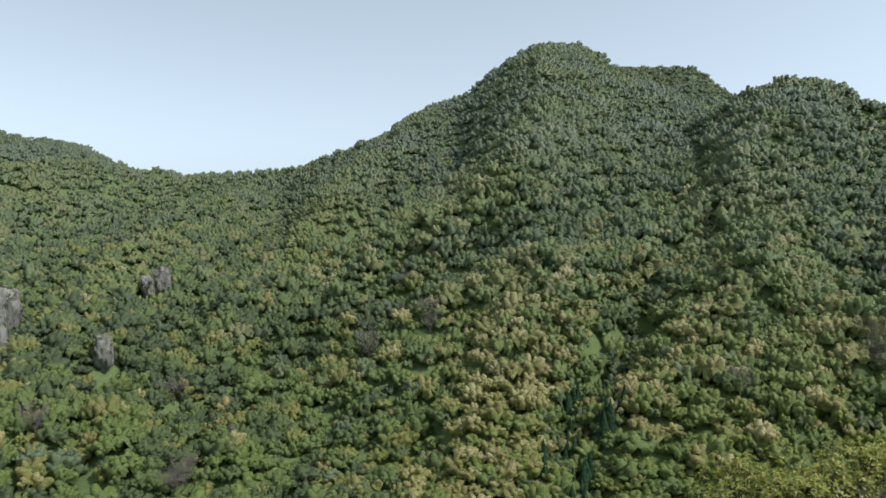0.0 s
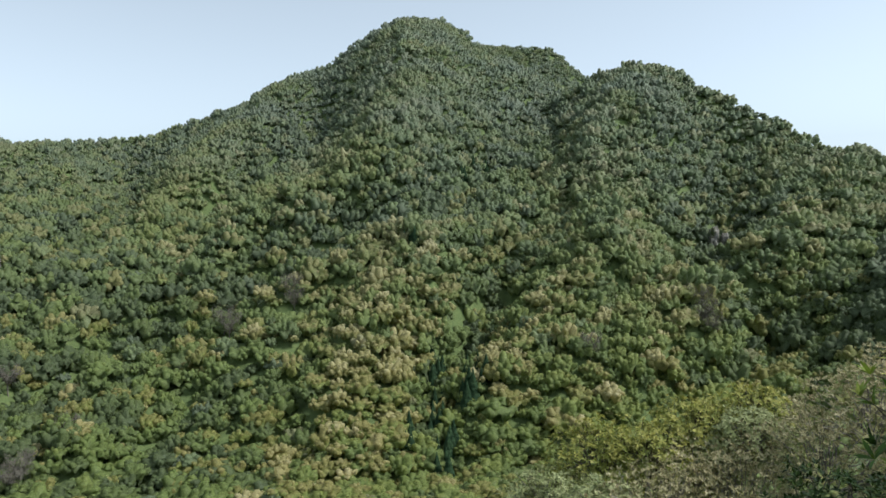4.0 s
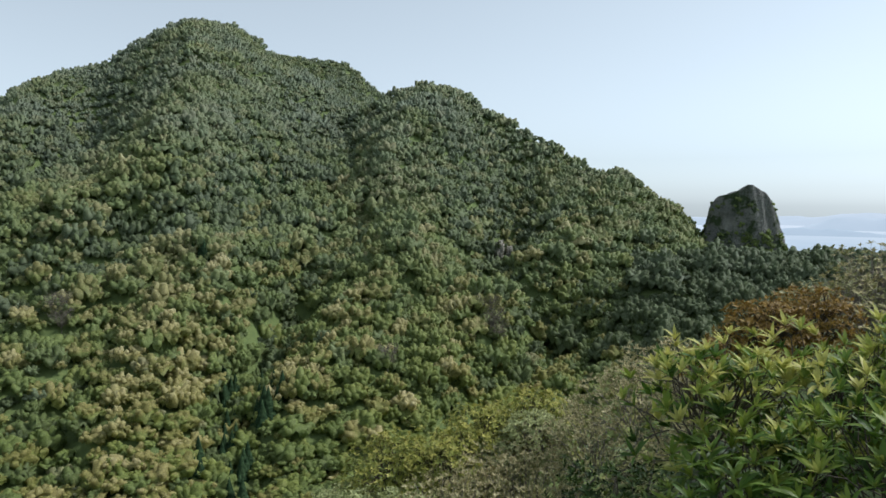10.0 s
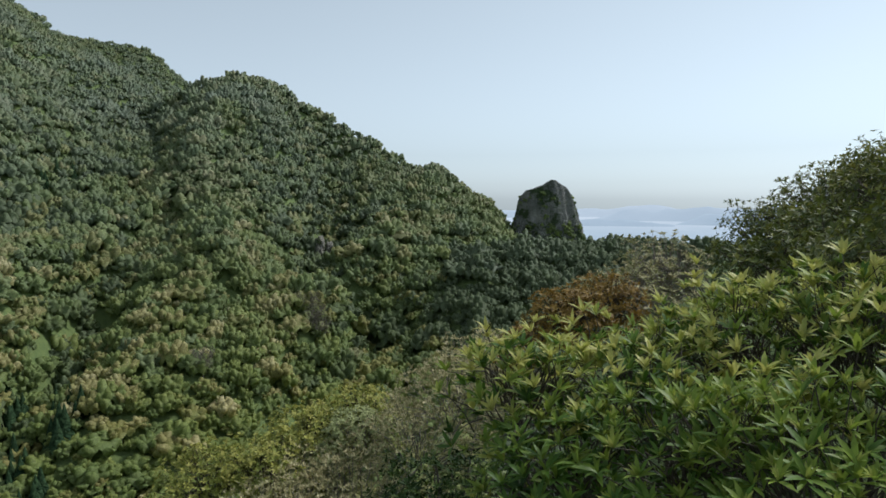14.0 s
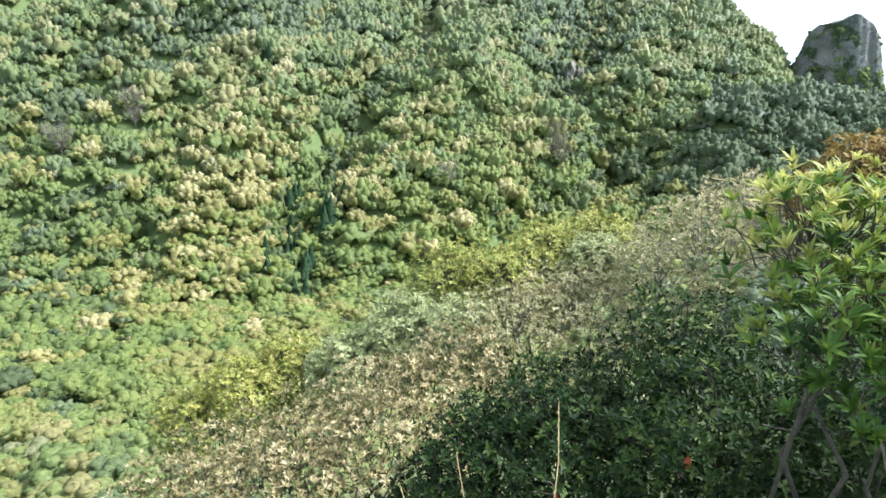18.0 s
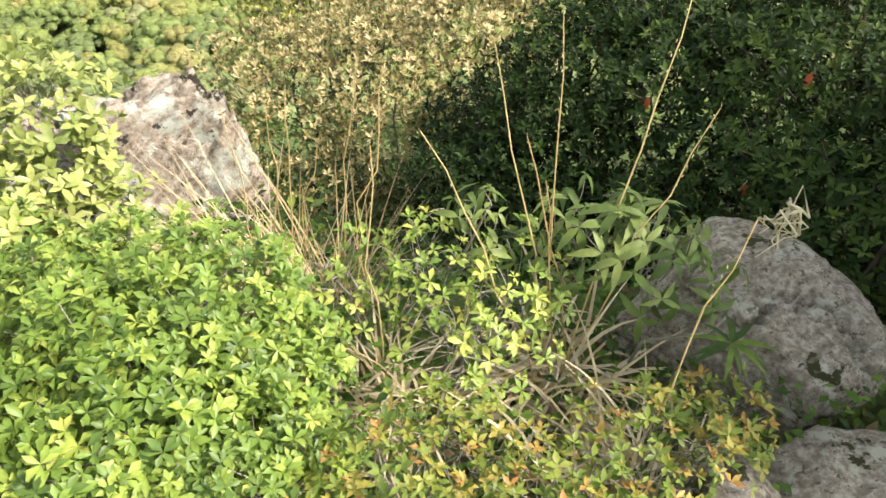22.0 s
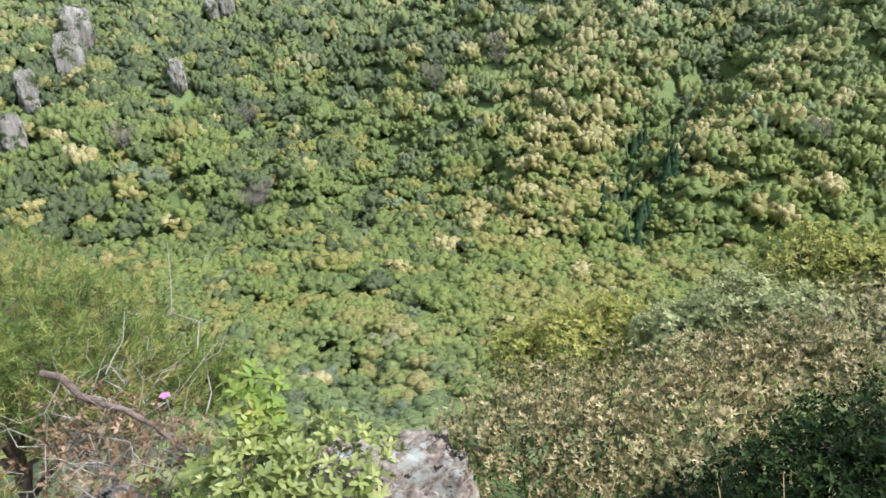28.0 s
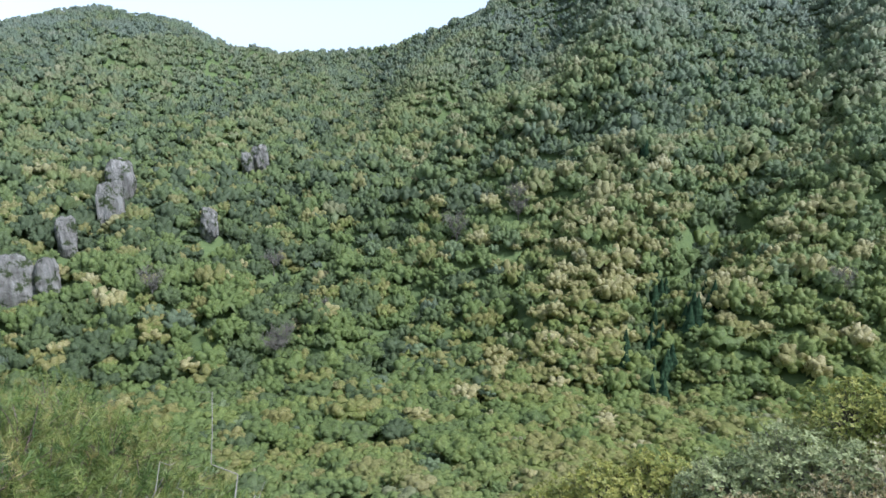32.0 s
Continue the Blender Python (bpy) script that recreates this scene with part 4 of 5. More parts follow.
M_SAGE = leaf_material("sage_leaf", [(0.0, (0.11, 0.14, 0.05)), (0.5, (0.25, 0.285, 0.11)), (1.0, (0.43, 0.455, 0.21))], rough=0.6, gloss=0.3, through_light=0.25, fine=50, wear=0.25)
M_YELLOW = leaf_material("yellow_green_leaf", [(0.0, (0.06, 0.085, 0.018)), (0.5, (0.15, 0.17, 0.03)), (1.0, (0.32, 0.29, 0.06))], rough=0.5, gloss=0.4, through_light=0.3, fine=50, wear=0.25)
M_LEMON = leaf_material("lemon_green_leaf", [(0.0, (0.10, 0.13, 0.026)), (0.5, (0.235, 0.265, 0.048)), (1.0, (0.43, 0.41, 0.095))], rough=0.5, gloss=0.35, through_light=0.33, fine=50, wear=0.25)
M_RUST = leaf_material("rust_leaf", [(0.0, (0.09, 0.065, 0.014)), (0.5, (0.21, 0.13, 0.024)), (1.0, (0.33, 0.22, 0.05))], rough=0.55, gloss=0.3, through_light=0.3, fine=50, wear=0.3)
M_AZALEA = leaf_material("fresh_whorl_leaf", [(0.0, (0.05, 0.095, 0.02)), (0.45, (0.165, 0.255, 0.042)), (0.75, (0.305, 0.378, 0.072)), (1.0, (0.46, 0.45, 0.11))], rough=0.45, gloss=0.4, through_light=0.38, fine=90, wear=0.18)
M_BIGLEAF = leaf_material("big_blushed_leaf", [(0.0, (0.10, 0.16, 0.022)), (0.45, (0.20, 0.26, 0.045)), (0.72, (0.31, 0.34, 0.085)), (0.88, (0.37, 0.31, 0.10)), (1.0, (0.38, 0.24, 0.095))], rough=0.4, gloss=0.45, through_light=0.35, fine=35, wear=0.2)
M_GLOSSY = leaf_material("low_green_leaf", [(0.0, (0.024, 0.055, 0.009)), (0.6, (0.078, 0.145, 0.018)), (1.0, (0.16, 0.24, 0.034))], rough=0.5, gloss=0.25, through_light=0.28, fine=70, wear=0.2)
M_OLIVE = leaf_material("grey_olive_leaf", [(0.0, (0.09, 0.125, 0.03)), (0.5, (0.22, 0.265, 0.07)), (1.0, (0.36, 0.39, 0.12))], rough=0.45, gloss=0.45, through_light=0.3, fine=70, wear=0.2)
M_DULL = leaf_material("dull_green_leaf", [(0.0, (0.05, 0.085, 0.022)), (0.6, (0.11, 0.155, 0.036)), (1.0, (0.21, 0.245, 0.075))], rough=0.5, gloss=0.3, through_light=0.25, fine=40, wear=0.22)
M_HERB = leaf_material("small_amber_leaf", [(0.0, (0.07, 0.12, 0.02)), (0.5, (0.17, 0.22, 0.035)), (0.8, (0.30, 0.25, 0.05)), (1.0, (0.38, 0.18, 0.05))], rough=0.5, gloss=0.35, through_light=0.35, fine=90, wear=0.2)
M_STRAW = leaf_material("dry_grass", [(0.0, (0.28, 0.20, 0.10)), (0.5, (0.46, 0.36, 0.20)), (1.0, (0.66, 0.58, 0.42))], rough=0.6, gloss=0.3, through_light=0.25, fine=30, wear=0.2)
M_CULM = leaf_material("dry_culm", [(0.0, (0.30, 0.19, 0.08)), (1.0, (0.50, 0.38, 0.18))], rough=0.5, gloss=0.4, through_light=0.0, fine=30, wear=0.2)
M_PINE = leaf_material("pine_needles", [(0.0, (0.06, 0.105, 0.022)), (0.5, (0.15, 0.205, 0.04)), (0.85, (0.25, 0.275, 0.065)), (1.0, (0.33, 0.27, 0.09))], rough=0.5, gloss=0.4, through_light=0.15, fine=40, wear=0.2)
M_DRYLEAF = leaf_material("dry_brown_leaf", [(0.0, (0.10, 0.06, 0.03)), (0.6, (0.22, 0.14, 0.07)), (1.0, (0.38, 0.28, 0.17))], rough=0.6, gloss=0.3, through_light=0.25, fine=40, wear=0.3)
M_PETAL = leaf_material("pink_petal", [(0.0, (0.55, 0.22, 0.42)), (1.0, (0.70, 0.38, 0.58))], rough=0.5, gloss=0.3, through_light=0.4, fine=40, wear=0.1)
M_REDLEAF = leaf_material("red_leaf", [(0.0, (0.42, 0.08, 0.03)), (1.0, (0.50, 0.13, 0.05))], rough=0.5, gloss=0.3, through_light=0.3, fine=40, wear=0.15)
STONE_PATCH = [(0.51, 0.57, (0.46, 0.48, 0.42), 4.5), (0.61, 0.635, (0.04, 0.035, 0.028), 7.0), (0.60, 0.64, (0.46, 0.46, 0.41), 17.0)]
M_STONE = rough_material("pinkish_stone", [(0.34, (0.15, 0.118, 0.093)), (0.5, (0.33, 0.275, 0.22)), (0.66, (0.50, 0.435, 0.36))], 30.0, bump=1.0, bump_scale=80.0, dist=0.02, patches=STONE_PATCH)
M_STONE_GREY = rough_material("grey_stone", [(0.34, (0.14, 0.12, 0.10)), (0.5, (0.27, 0.235, 0.195)), (0.64, (0.43, 0.39, 0.34))], 60.0, bump=1.0, bump_scale=160.0, dist=0.012,
                              patches=[(0.55, 0.62, (0.42, 0.41, 0.35), 12.0), (0.60, 0.625, (0.04, 0.042, 0.016), 8.0), (0.58, 0.61, (0.12, 0.10, 0.08), 60.0)])
# ---------------------------------------------------------------- rocks at the lookout
def boulder(label, place, size, turn, seed, material, squareness=3.0, lean=0.0, levels=5, rough=0.2, cracks=0.9):
    ob = thing("rock", crag("rock", size, seed, squareness, levels, rough, cracks, 0.02), material, label, "rock", "rocks at the lookout")
    ob.matrix_world = Matrix.Translation(place) @ pose(0, 0, 0, lean, 0, turn)
    return ob


boulder("upright pinkish grey rock with pale lichen, among shrubs", (-0.60, 2.60, -3.10), (0.56, 0.32, 0.85), 8, 12, M_STONE, 4.6, -4, 6, 0.5, 1.8)
boulder("small pale rock crusted with lichen, behind the leafy shrub", (-1.64, 1.98, -2.63), (0.31, 0.25, 0.62), 30, 5, M_STONE, 3.2, -6, 5)
boulder("big rounded grey rock with dark moss, under the dark bush", (1.08, 0.86, -1.835), (0.29, 0.25, 0.40), -50, 23, M_STONE_GREY, 3.6, 0, 6)
boulder("low grey rock lying beside the path", (1.02, 0.42, -1.62), (0.24, 0.17, 0.20), -15, 11, M_STONE_GREY, 2.6, 0, 4)
boulder("small grey rock at the foot of the big rock", (0.72, 0.46, -1.52), (0.10, 0.09, 0.13), 20, 13, M_STONE_GREY, 2.6, 0, 4)

# ---------------------------------------------------------------- shrubs, right side of the lookout
R1 = np.random.default_rng(21)
LANCE = leaf_shape(0.052, 0.0118, 0.25, 0.3, 0.35)
OBOVATE = small_leaf(0.026, 0.011, 0.25, 0.2, 0.64)
TINY = small_leaf(0.022, 0.010)
MIDLEAF = small_leaf(0.042, 0.019)
LONGLEAF = small_leaf(0.037, 0.012)
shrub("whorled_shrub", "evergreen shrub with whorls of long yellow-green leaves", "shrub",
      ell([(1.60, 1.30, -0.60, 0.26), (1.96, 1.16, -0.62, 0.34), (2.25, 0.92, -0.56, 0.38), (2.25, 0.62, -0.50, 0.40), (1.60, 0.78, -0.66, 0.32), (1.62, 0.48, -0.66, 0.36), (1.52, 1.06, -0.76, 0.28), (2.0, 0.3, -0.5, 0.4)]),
      2300, LANCE, M_RHODO, M_BARK, R1, per=11, tilt=0.86, spread=0.22, tint=(0.25, 0.95), up=1.4, stem_r=0.009, twig_share=0.75, top_tint=0.6, stems_per_lobe=2, single=260, low_green_shade=0.8, fill=0.62, young=4)
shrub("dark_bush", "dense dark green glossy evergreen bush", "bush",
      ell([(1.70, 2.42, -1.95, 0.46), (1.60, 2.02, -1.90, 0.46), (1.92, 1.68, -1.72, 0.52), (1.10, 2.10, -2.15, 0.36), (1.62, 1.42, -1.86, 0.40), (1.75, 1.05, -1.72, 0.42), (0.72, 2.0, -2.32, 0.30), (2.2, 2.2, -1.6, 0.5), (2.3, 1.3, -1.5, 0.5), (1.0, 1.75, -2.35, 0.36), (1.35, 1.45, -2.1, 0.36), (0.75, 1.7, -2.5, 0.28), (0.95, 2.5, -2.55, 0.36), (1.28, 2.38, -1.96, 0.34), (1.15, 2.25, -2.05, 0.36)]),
      15000, small_leaf(0.036, 0.0145), M_DARK, M_BARK, R1, per=5, tilt=0.5, spread=0.4, tint=(0.05, 0.85), up=0.6, stem_r=0.018, twig_share=0.06, low_green_shade=0.9, fill=0.7)
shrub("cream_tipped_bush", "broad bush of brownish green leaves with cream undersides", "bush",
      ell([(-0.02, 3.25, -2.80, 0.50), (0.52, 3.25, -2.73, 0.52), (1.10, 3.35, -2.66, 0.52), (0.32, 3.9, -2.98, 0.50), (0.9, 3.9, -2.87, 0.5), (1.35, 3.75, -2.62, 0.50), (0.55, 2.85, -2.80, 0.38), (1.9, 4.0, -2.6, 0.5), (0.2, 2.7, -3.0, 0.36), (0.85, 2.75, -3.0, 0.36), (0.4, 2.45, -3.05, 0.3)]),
      8200, LONGLEAF, M_CREAM, M_BARK, R1, per=6, tilt=0.85, spread=0.35, tint=(0.2, 0.95), up=1.0, stem_r=0.012, twig_share=0.05, top_tint=0.3, low_green_shade=0.7)
shrub("silvery_bush", "wide silvery grey bush with pale dry leaf tips", "bush",
      ell([(2.45, 4.35, -2.55, 0.55), (3.15, 4.30, -2.42, 0.55), (3.62, 4.08, -2.02, 0.55), (3.85, 3.95, -1.68, 0.48), (2.9, 4.7, -2.5, 0.5), (4.3, 4.0, -1.55, 0.5), (4.1, 3.4, -1.45, 0.45)]),
      6200, LONGLEAF, M_PALE, M_GREYBARK, R1, per=5, tilt=0.8, spread=0.4, tint=(0.5, 1.0), low_green_shade=0.1, top_tint=0.15, up=0.9, stem_r=0.016, twig_share=0.1)
shrub("yellow_green_bush", "rounded yellow-green bush on the slope", "bush", ell([(2.80, 5.10, -2.42, 0.52), (3.25, 5.2, -2.26, 0.48), (3.75, 5.1, -2.12, 0.44), (2.42, 5.35, -2.42, 0.44)]),
      3600, MIDLEAF, M_LEMON, M_BARK, R1, per=5, tint=(0.3, 0.95), up=0.6, top_tint=0.3, low_green_shade=0.4)
shrub("olive_bush", "small bright yellow-green bush on the slope", "bush", ell([(0.50, 5.3, -3.18, 0.36), (0.95, 5.4, -3.12, 0.38), (0.12, 5.3, -3.38, 0.34)]), 2000, MIDLEAF, M_LEMON, M_BARK, R1, per=5, tint=(0.35, 1.0), top_tint=0.3, low_green_shade=0.5)
shrub("sage_bush", "pale sage green bush on the slope", "bush", ell([(1.38, 5.0, -2.96, 0.42), (1.85, 5.0, -2.68, 0.45), (2.15, 4.6, -2.58, 0.42)]), 3000, MIDLEAF, M_SAGE, M_GREYBARK, R1, per=5, tint=(0.4, 1.0))
shrub("silver_top_bush", "pale silver-green bush on the slope", "bush", ell([(3.5, 4.75, -2.1, 0.34), (3.2, 4.9, -2.3, 0.3)]), 1000, MIDLEAF, M_SAGE, M_GREYBARK, R1, per=5, tint=(0.5, 1.0))
shrub("rust_bush", "rust-brown leafed bush behind the whorled shrub", "bush", ell([(3.42, 2.50, -0.76, 0.27), (3.75, 2.45, -0.70, 0.27), (3.2, 2.6, -0.9, 0.2)]), 1500, small_leaf(0.03, 0.014), M_RUST, M_BARK, R1, per=5, tint=(0.3, 1.0))
shrub("twiggy_grey_bush", "thin twiggy bush with sparse greyish leaves", "bush", ell([(5.75, 3.15, -0.75, 0.50), (4.75, 2.95, -0.95, 0.48), (5.2, 3.0, -0.85, 0.42)]), 900, MIDLEAF, M_PALE, M_GREYBARK, R1, per=5, tint=(0.3, 0.85), twig_share=0.9, fill=0.3, up=1.2)
shrub("green_bush", "rounded yellow-green evergreen bush on the ridge", "bush", ell([(5.2, 1.95, -0.38, 0.46), (5.6, 1.7, -0.18, 0.5), (5.95, 1.42, 0.02, 0.52), (6.3, 1.6, -0.1, 0.5), (4.9, 1.6, -0.45, 0.45)]), 7000, small_leaf(0.032, 0.014), M_YELLOW, M_BARK, R1, per=5, tint=(0.0, 0.6), top_tint=0.35, low_green_shade=0.4)
# the last two lobes stand out of view, added to shade the whorled shrub
shrub("green_bush", "dense olive green bush on the ridge", "bush", ell([(4.5, 1.45, -0.36, 0.42), (4.7, 1.0, -0.08, 0.5), (3.7, 1.0, -0.45, 0.45), (3.4, 0.6, -0.4, 0.5), (4.1, 1.5, -0.5, 0.4), (2.55, 0.12, -0.05, 0.42), (2.95, 0.3, -0.1, 0.5)]), 5200, MIDLEAF, M_YELLOW, M_BARK, R1, per=5, tint=(0.0, 0.6), top_tint=0.3, low_green_shade=0.5)

# ---------------------------------------------------------------- plants at the feet
R2 = np.random.default_rng(33)
shrub("fresh_green_shrub", "bright fresh green shrub of small five-leaf whorls", "shrub",
      ell([(-0.30, 0.74, -1.38, 0.24), (-0.18, 0.96, -1.45, 0.24), (-0.40, 0.58, -1.32, 0.20), (-0.42, 1.20, -1.72, 0.26), (-0.10, 0.86, -1.52, 0.18), (-0.12, 0.64, -1.42, 0.18), (-0.42, 0.92, -1.46, 0.24), (-0.66, 1.22, -1.66, 0.24)]),
      5200, OBOVATE, M_AZALEA, M_GREYBARK, R2, per=6, tilt=0.5, spread=0.3, tint=(0.1, 0.78), up=1.0, stem_r=0.006, twig_share=0.15, stems_per_lobe=2, single=290)
shrub("lime_shrub", "sparse lime green shrub with upright twigs", "shrub", ell([(0.30, 1.10, -1.52, 0.16), (0.34, 0.88, -1.48, 0.17), (0.10, 1.14, -1.58, 0.15), (0.48, 1.02, -1.5, 0.14)]),
      230, OBOVATE, M_AZALEA, M_GREYBARK, R2, per=5, tilt=0.5, tint=(0.35, 0.95), up=1.2, stem_r=0.005, twig_share=0.9, stems_per_lobe=3, single=150)
shrub("blushed_leaf_shrub", "shrub with big oval yellow-green leaves blushed orange", "shrub", ell([(-0.75, 0.78, -1.19, 0.19), (-0.69, 0.92, -1.23, 0.16), (-0.83, 0.66, -1.12, 0.18), (-0.61, 0.80, -1.20, 0.13)]),
      380, leaf_shape(0.047, 0.0215, 0.3, 0.6, 0.5), M_BIGLEAF, M_BARK, R2, per=4, tilt=-0.2, spread=0.6, tint=(0.15, 0.85), up=0.9, stem_r=0.004, twig_share=0.9, fill=0.5, top_tint=0.3, single=220, piece="leaf_spray")
shrub("low_green_shrub", "low shrub of glossy green oval leaves", "shrub", ell([(-0.64, 0.44, -1.30, 0.20), (-0.50, 0.50, -1.38, 0.18), (-0.78, 0.46, -1.28, 0.2), (-0.9, 0.7, -1.4, 0.25), (-0.35, 0.38, -1.45, 0.18)]),
      620, leaf_shape(0.034, 0.017, 0.25, 0.2, 0.6), M_GLOSSY, M_GREYBARK, R2, per=5, tilt=0.45, spread=0.4, tint=(0.1, 0.9), up=0.9, stem_r=0.005, twig_share=0.2, single=200)
shrub("olive_leaf_shrub", "grey-green small-leaved shrub in front of the rock", "shrub", ell([(-0.76, 1.46, -1.66, 0.24), (-0.66, 1.74, -1.72, 0.24), (-0.62, 1.82, -1.56, 0.19), (-0.88, 1.70, -1.56, 0.2), (-0.5, 1.55, -1.8, 0.2)]),
      800, leaf_shape(0.042, 0.017, 0.2, 0.15, 0.7), M_OLIVE, M_GREYBARK, R2, per=5, tilt=0.6, tint=(0.3, 1.0), up=0.9, stem_r=0.006, twig_share=0.4, single=230)
shrub("lime_sapling", "slender sapling with bright lime leaves", "shrub", ell([(-0.98, 1.80, -1.70, 0.16), (-0.92, 1.92, -1.55, 0.13), (-0.95, 1.98, -1.40, 0.10)]),
      130, leaf_shape(0.055, 0.022, 0.2, 0.2, 0.4), M_AZALEA, M_GREYBARK, R2, per=6, tilt=0.5, tint=(0.5, 0.9), up=1.3, stem_r=0.006, twig_share=0.9, single=90)
shrub("dull_leaf_shrub", "shrub with long drooping dull green leaves beside the rock", "shrub", ell([(0.64, 1.04, -1.38, 0.15), (0.74, 0.97, -1.38, 0.14), (0.44, 1.12, -1.42, 0.11), (0.84, 0.92, -1.42, 0.11)]),
      95, leaf_shape(0.050, 0.018, 0.25, 0.9, 0.4), M_DULL, M_GREYBARK, R2, per=4, tilt=0.1, spread=0.45, tint=(0.1, 0.85), up=0.9, stem_r=0.006, twig_share=0.8, single=70)
shrub("amber_herb", "low wiry shrub with tiny green and amber leaves", "shrub", ell([(0.10, 0.55, -1.42, 0.18), (0.35, 0.46, -1.42, 0.19), (0.58, 0.55, -1.42, 0.16), (-0.1, 0.40, -1.42, 0.17), (0.75, 0.6, -1.45, 0.12), (0.22, 0.62, -1.45, 0.15)]),
      1150, TINY, M_HERB, M_GREYBARK, R2, per=4, tilt=0.4, tint=(0.1, 0.95), up=0.9, stem_r=0.004, twig_share=0.4)
# ---------------------------------------------------------------- ground cover, grasses
R3 = np.random.default_rng(55)


def ground_cover(name, label, count, lo, hi, turn0, turn1, shape, material, height, tint, keep_out=()):
    """Small leaves growing close over the ground."""
    r = np.sqrt(R3.uniform(lo * lo, hi * hi, count))
    ph = R3.uniform(turn0, turn1, count)
    x, y = r * np.sin(np.radians(ph)), r * np.cos(np.radians(ph))
    patch = fbm(x * 2.2, y * 2.2, 61, 3)
    z = land(ph, r) + R3.uniform(0.0, height, count) * (0.6 + 0.8 * np.clip(patch + 0.3, 0, 1))
    d = unit(np.stack([R3.normal(0, 1, count), R3.normal(0, 1, count), R3.normal(0.25, 0.35, count)], -1))
    up = unit(np.stack([R3.normal(0, 0.3, count), R3.normal(0, 0.3, count), np.ones(count)], -1))
    v, f, t = place_leaves(shape, np.stack([x, y, z], -1), d, up, R3.uniform(0.6, 1.3, count), np.clip(R3.uniform(*tint, count) + 0.2 * patch, 0, 1))
    return thing(name, mesh_np(name, v, f, True, {"tint": t}), material, label, "ground cover", kind="stuff")


ground_cover("ground_herbs", "low green herbs and seedlings over the ground", 9000, 0.3, 1.6, -100, 100, small_leaf(0.034, 0.017), M_GLOSSY, 0.2, (0.0, 0.8))
ground_cover("undergrowth", "dark evergreen undergrowth on the steep slope", 18000, 4.4, 16.0, -80, 90, small_leaf(0.09, 0.042), M_DARK, 0.9, (0.4, 1.0))
ground_cover("shade_herbs", "dark green low plants under the bushes", 18000, 1.4, 4.6, -100, 100, small_leaf(0.055, 0.024), M_DARK, 0.30, (0.1, 1.0))
ground_cover("slope_herbs", "fresh green leafy weeds on the slope under the pine", 5000, 1.5, 3.6, -78, -30, small_leaf(0.045, 0.019), M_GLOSSY, 0.34, (0.2, 1.0))
ground_cover("leaf_litter", "dry brown fallen leaves on the soil", 5000, 0.3, 3.0, -100, 100, small_leaf(0.04, 0.02), M_DRYLEAF, 0.03, (0.0, 0.9))


def blade(p, direction, length, droop, width, n=7):
    """A grass blade as a creased ribbon: verts, faces."""
    t = np.linspace(0, 1, n)[:, None]
    d = unit(np.asarray(direction, float))
    flat = unit(np.array((d[0], d[1], 0.0)) + 1e-6)
    line = np.asarray(p) + d * t * length + (flat * 0.35 - np.array((0, 0, 1))) * droop * length * t * t
    side = unit(np.cross(d, (0, 0, 1)) + 1e-6)
    w = width * (1 - t ** 1.6) * 0.5 + 0.0003
    v = np.concatenate([line + side * w, line - np.array((0, 0, 1)) * w * 0.4, line - side * w])
    q = np.arange(n - 1)
    f = np.concatenate([np.stack([q, q + 1, q + n + 1], -1), np.stack([q, q + n + 1, q + n], -1), np.stack([q + n, q + n + 1, q + 2 * n + 1], -1), np.stack([q + n, q + 2 * n + 1, q + 2 * n], -1)])
    return v, f


def tuft(label, place, blades, length, lean, droop, width, tint, culms=(), spread=0.05):
    """A tuft of dry grass with standing culms, each culm a part with a seed head."""
    x, y = place
    z = height_at(x, y)
    root = tagged(new("grass_tuft"), label, "grass", "dry grass tufts")
    root.location = (x, y, z)
    pieces = []
    for _ in range(blades):
        a = R3.uniform(0, 6.283)
        d = np.array((math.cos(a) * R3.uniform(0.1, 0.7), math.sin(a) * R3.uniform(0.1, 0.7), 1.0)) + np.array((*lean, 0))
        p = (R3.normal(0, spread), R3.normal(0, spread), 0.0)
        v, f = blade(p, d, length * R3.uniform(0.5, 1.15), droop * R3.uniform(0.3, 1.6), width * R3.uniform(0.6, 1.3))
        shade = float(np.clip(R3.uniform(*tint), 0, 1))
        if _ < 45:
            part("blade", mesh_np("blade", v, f, True, {"tint": np.full(len(v), shade)}), M_STRAW, root)
        else:
            pieces.append((v, f, shade))
    v, f, t = joined(pieces) if pieces else (None, None, None)
    if pieces:
        part("leaf_tuft", mesh_np("leaf_tuft", v, f, True, {"tint": t}), M_STRAW, root, kind="stuff")
    for top in culms:
        tip = np.array(top) - (x, y, z)
        foot = np.array((R3.normal(0, spread * 0.5), R3.normal(0, spread * 0.5), 0.0))
        line = bent(foot, tip, R3, 8, 0.012)
        v, f = tube(line, 0.0026, 0.0011, 5)
        c = part("culm", mesh_np("culm", v, f, True, {"tint": np.full(len(v), R3.random())}), M_CULM, root)
        head = []
        e = line[-1] - line[-3]
        for k in range(9):
            s = k / 8
            hp = line[-1] - e * 0.9 * (1 - s)
            hv, hf, ht = place_leaves(small_leaf(0.010, 0.0025), hp[None], (unit(e) + R3.normal(0, 0.35, 3))[None], np.array([(0.3, 0.2, 1.0)]), np.array([1.0]), np.array([R3.random()]))
            head.append((hv, hf, ht))
        v, f, t = joined(head)
        part("seed_head", mesh_np("seed_head", v, f, True, {"tint": t}), M_STRAW, c, kind="stuff")
    return root


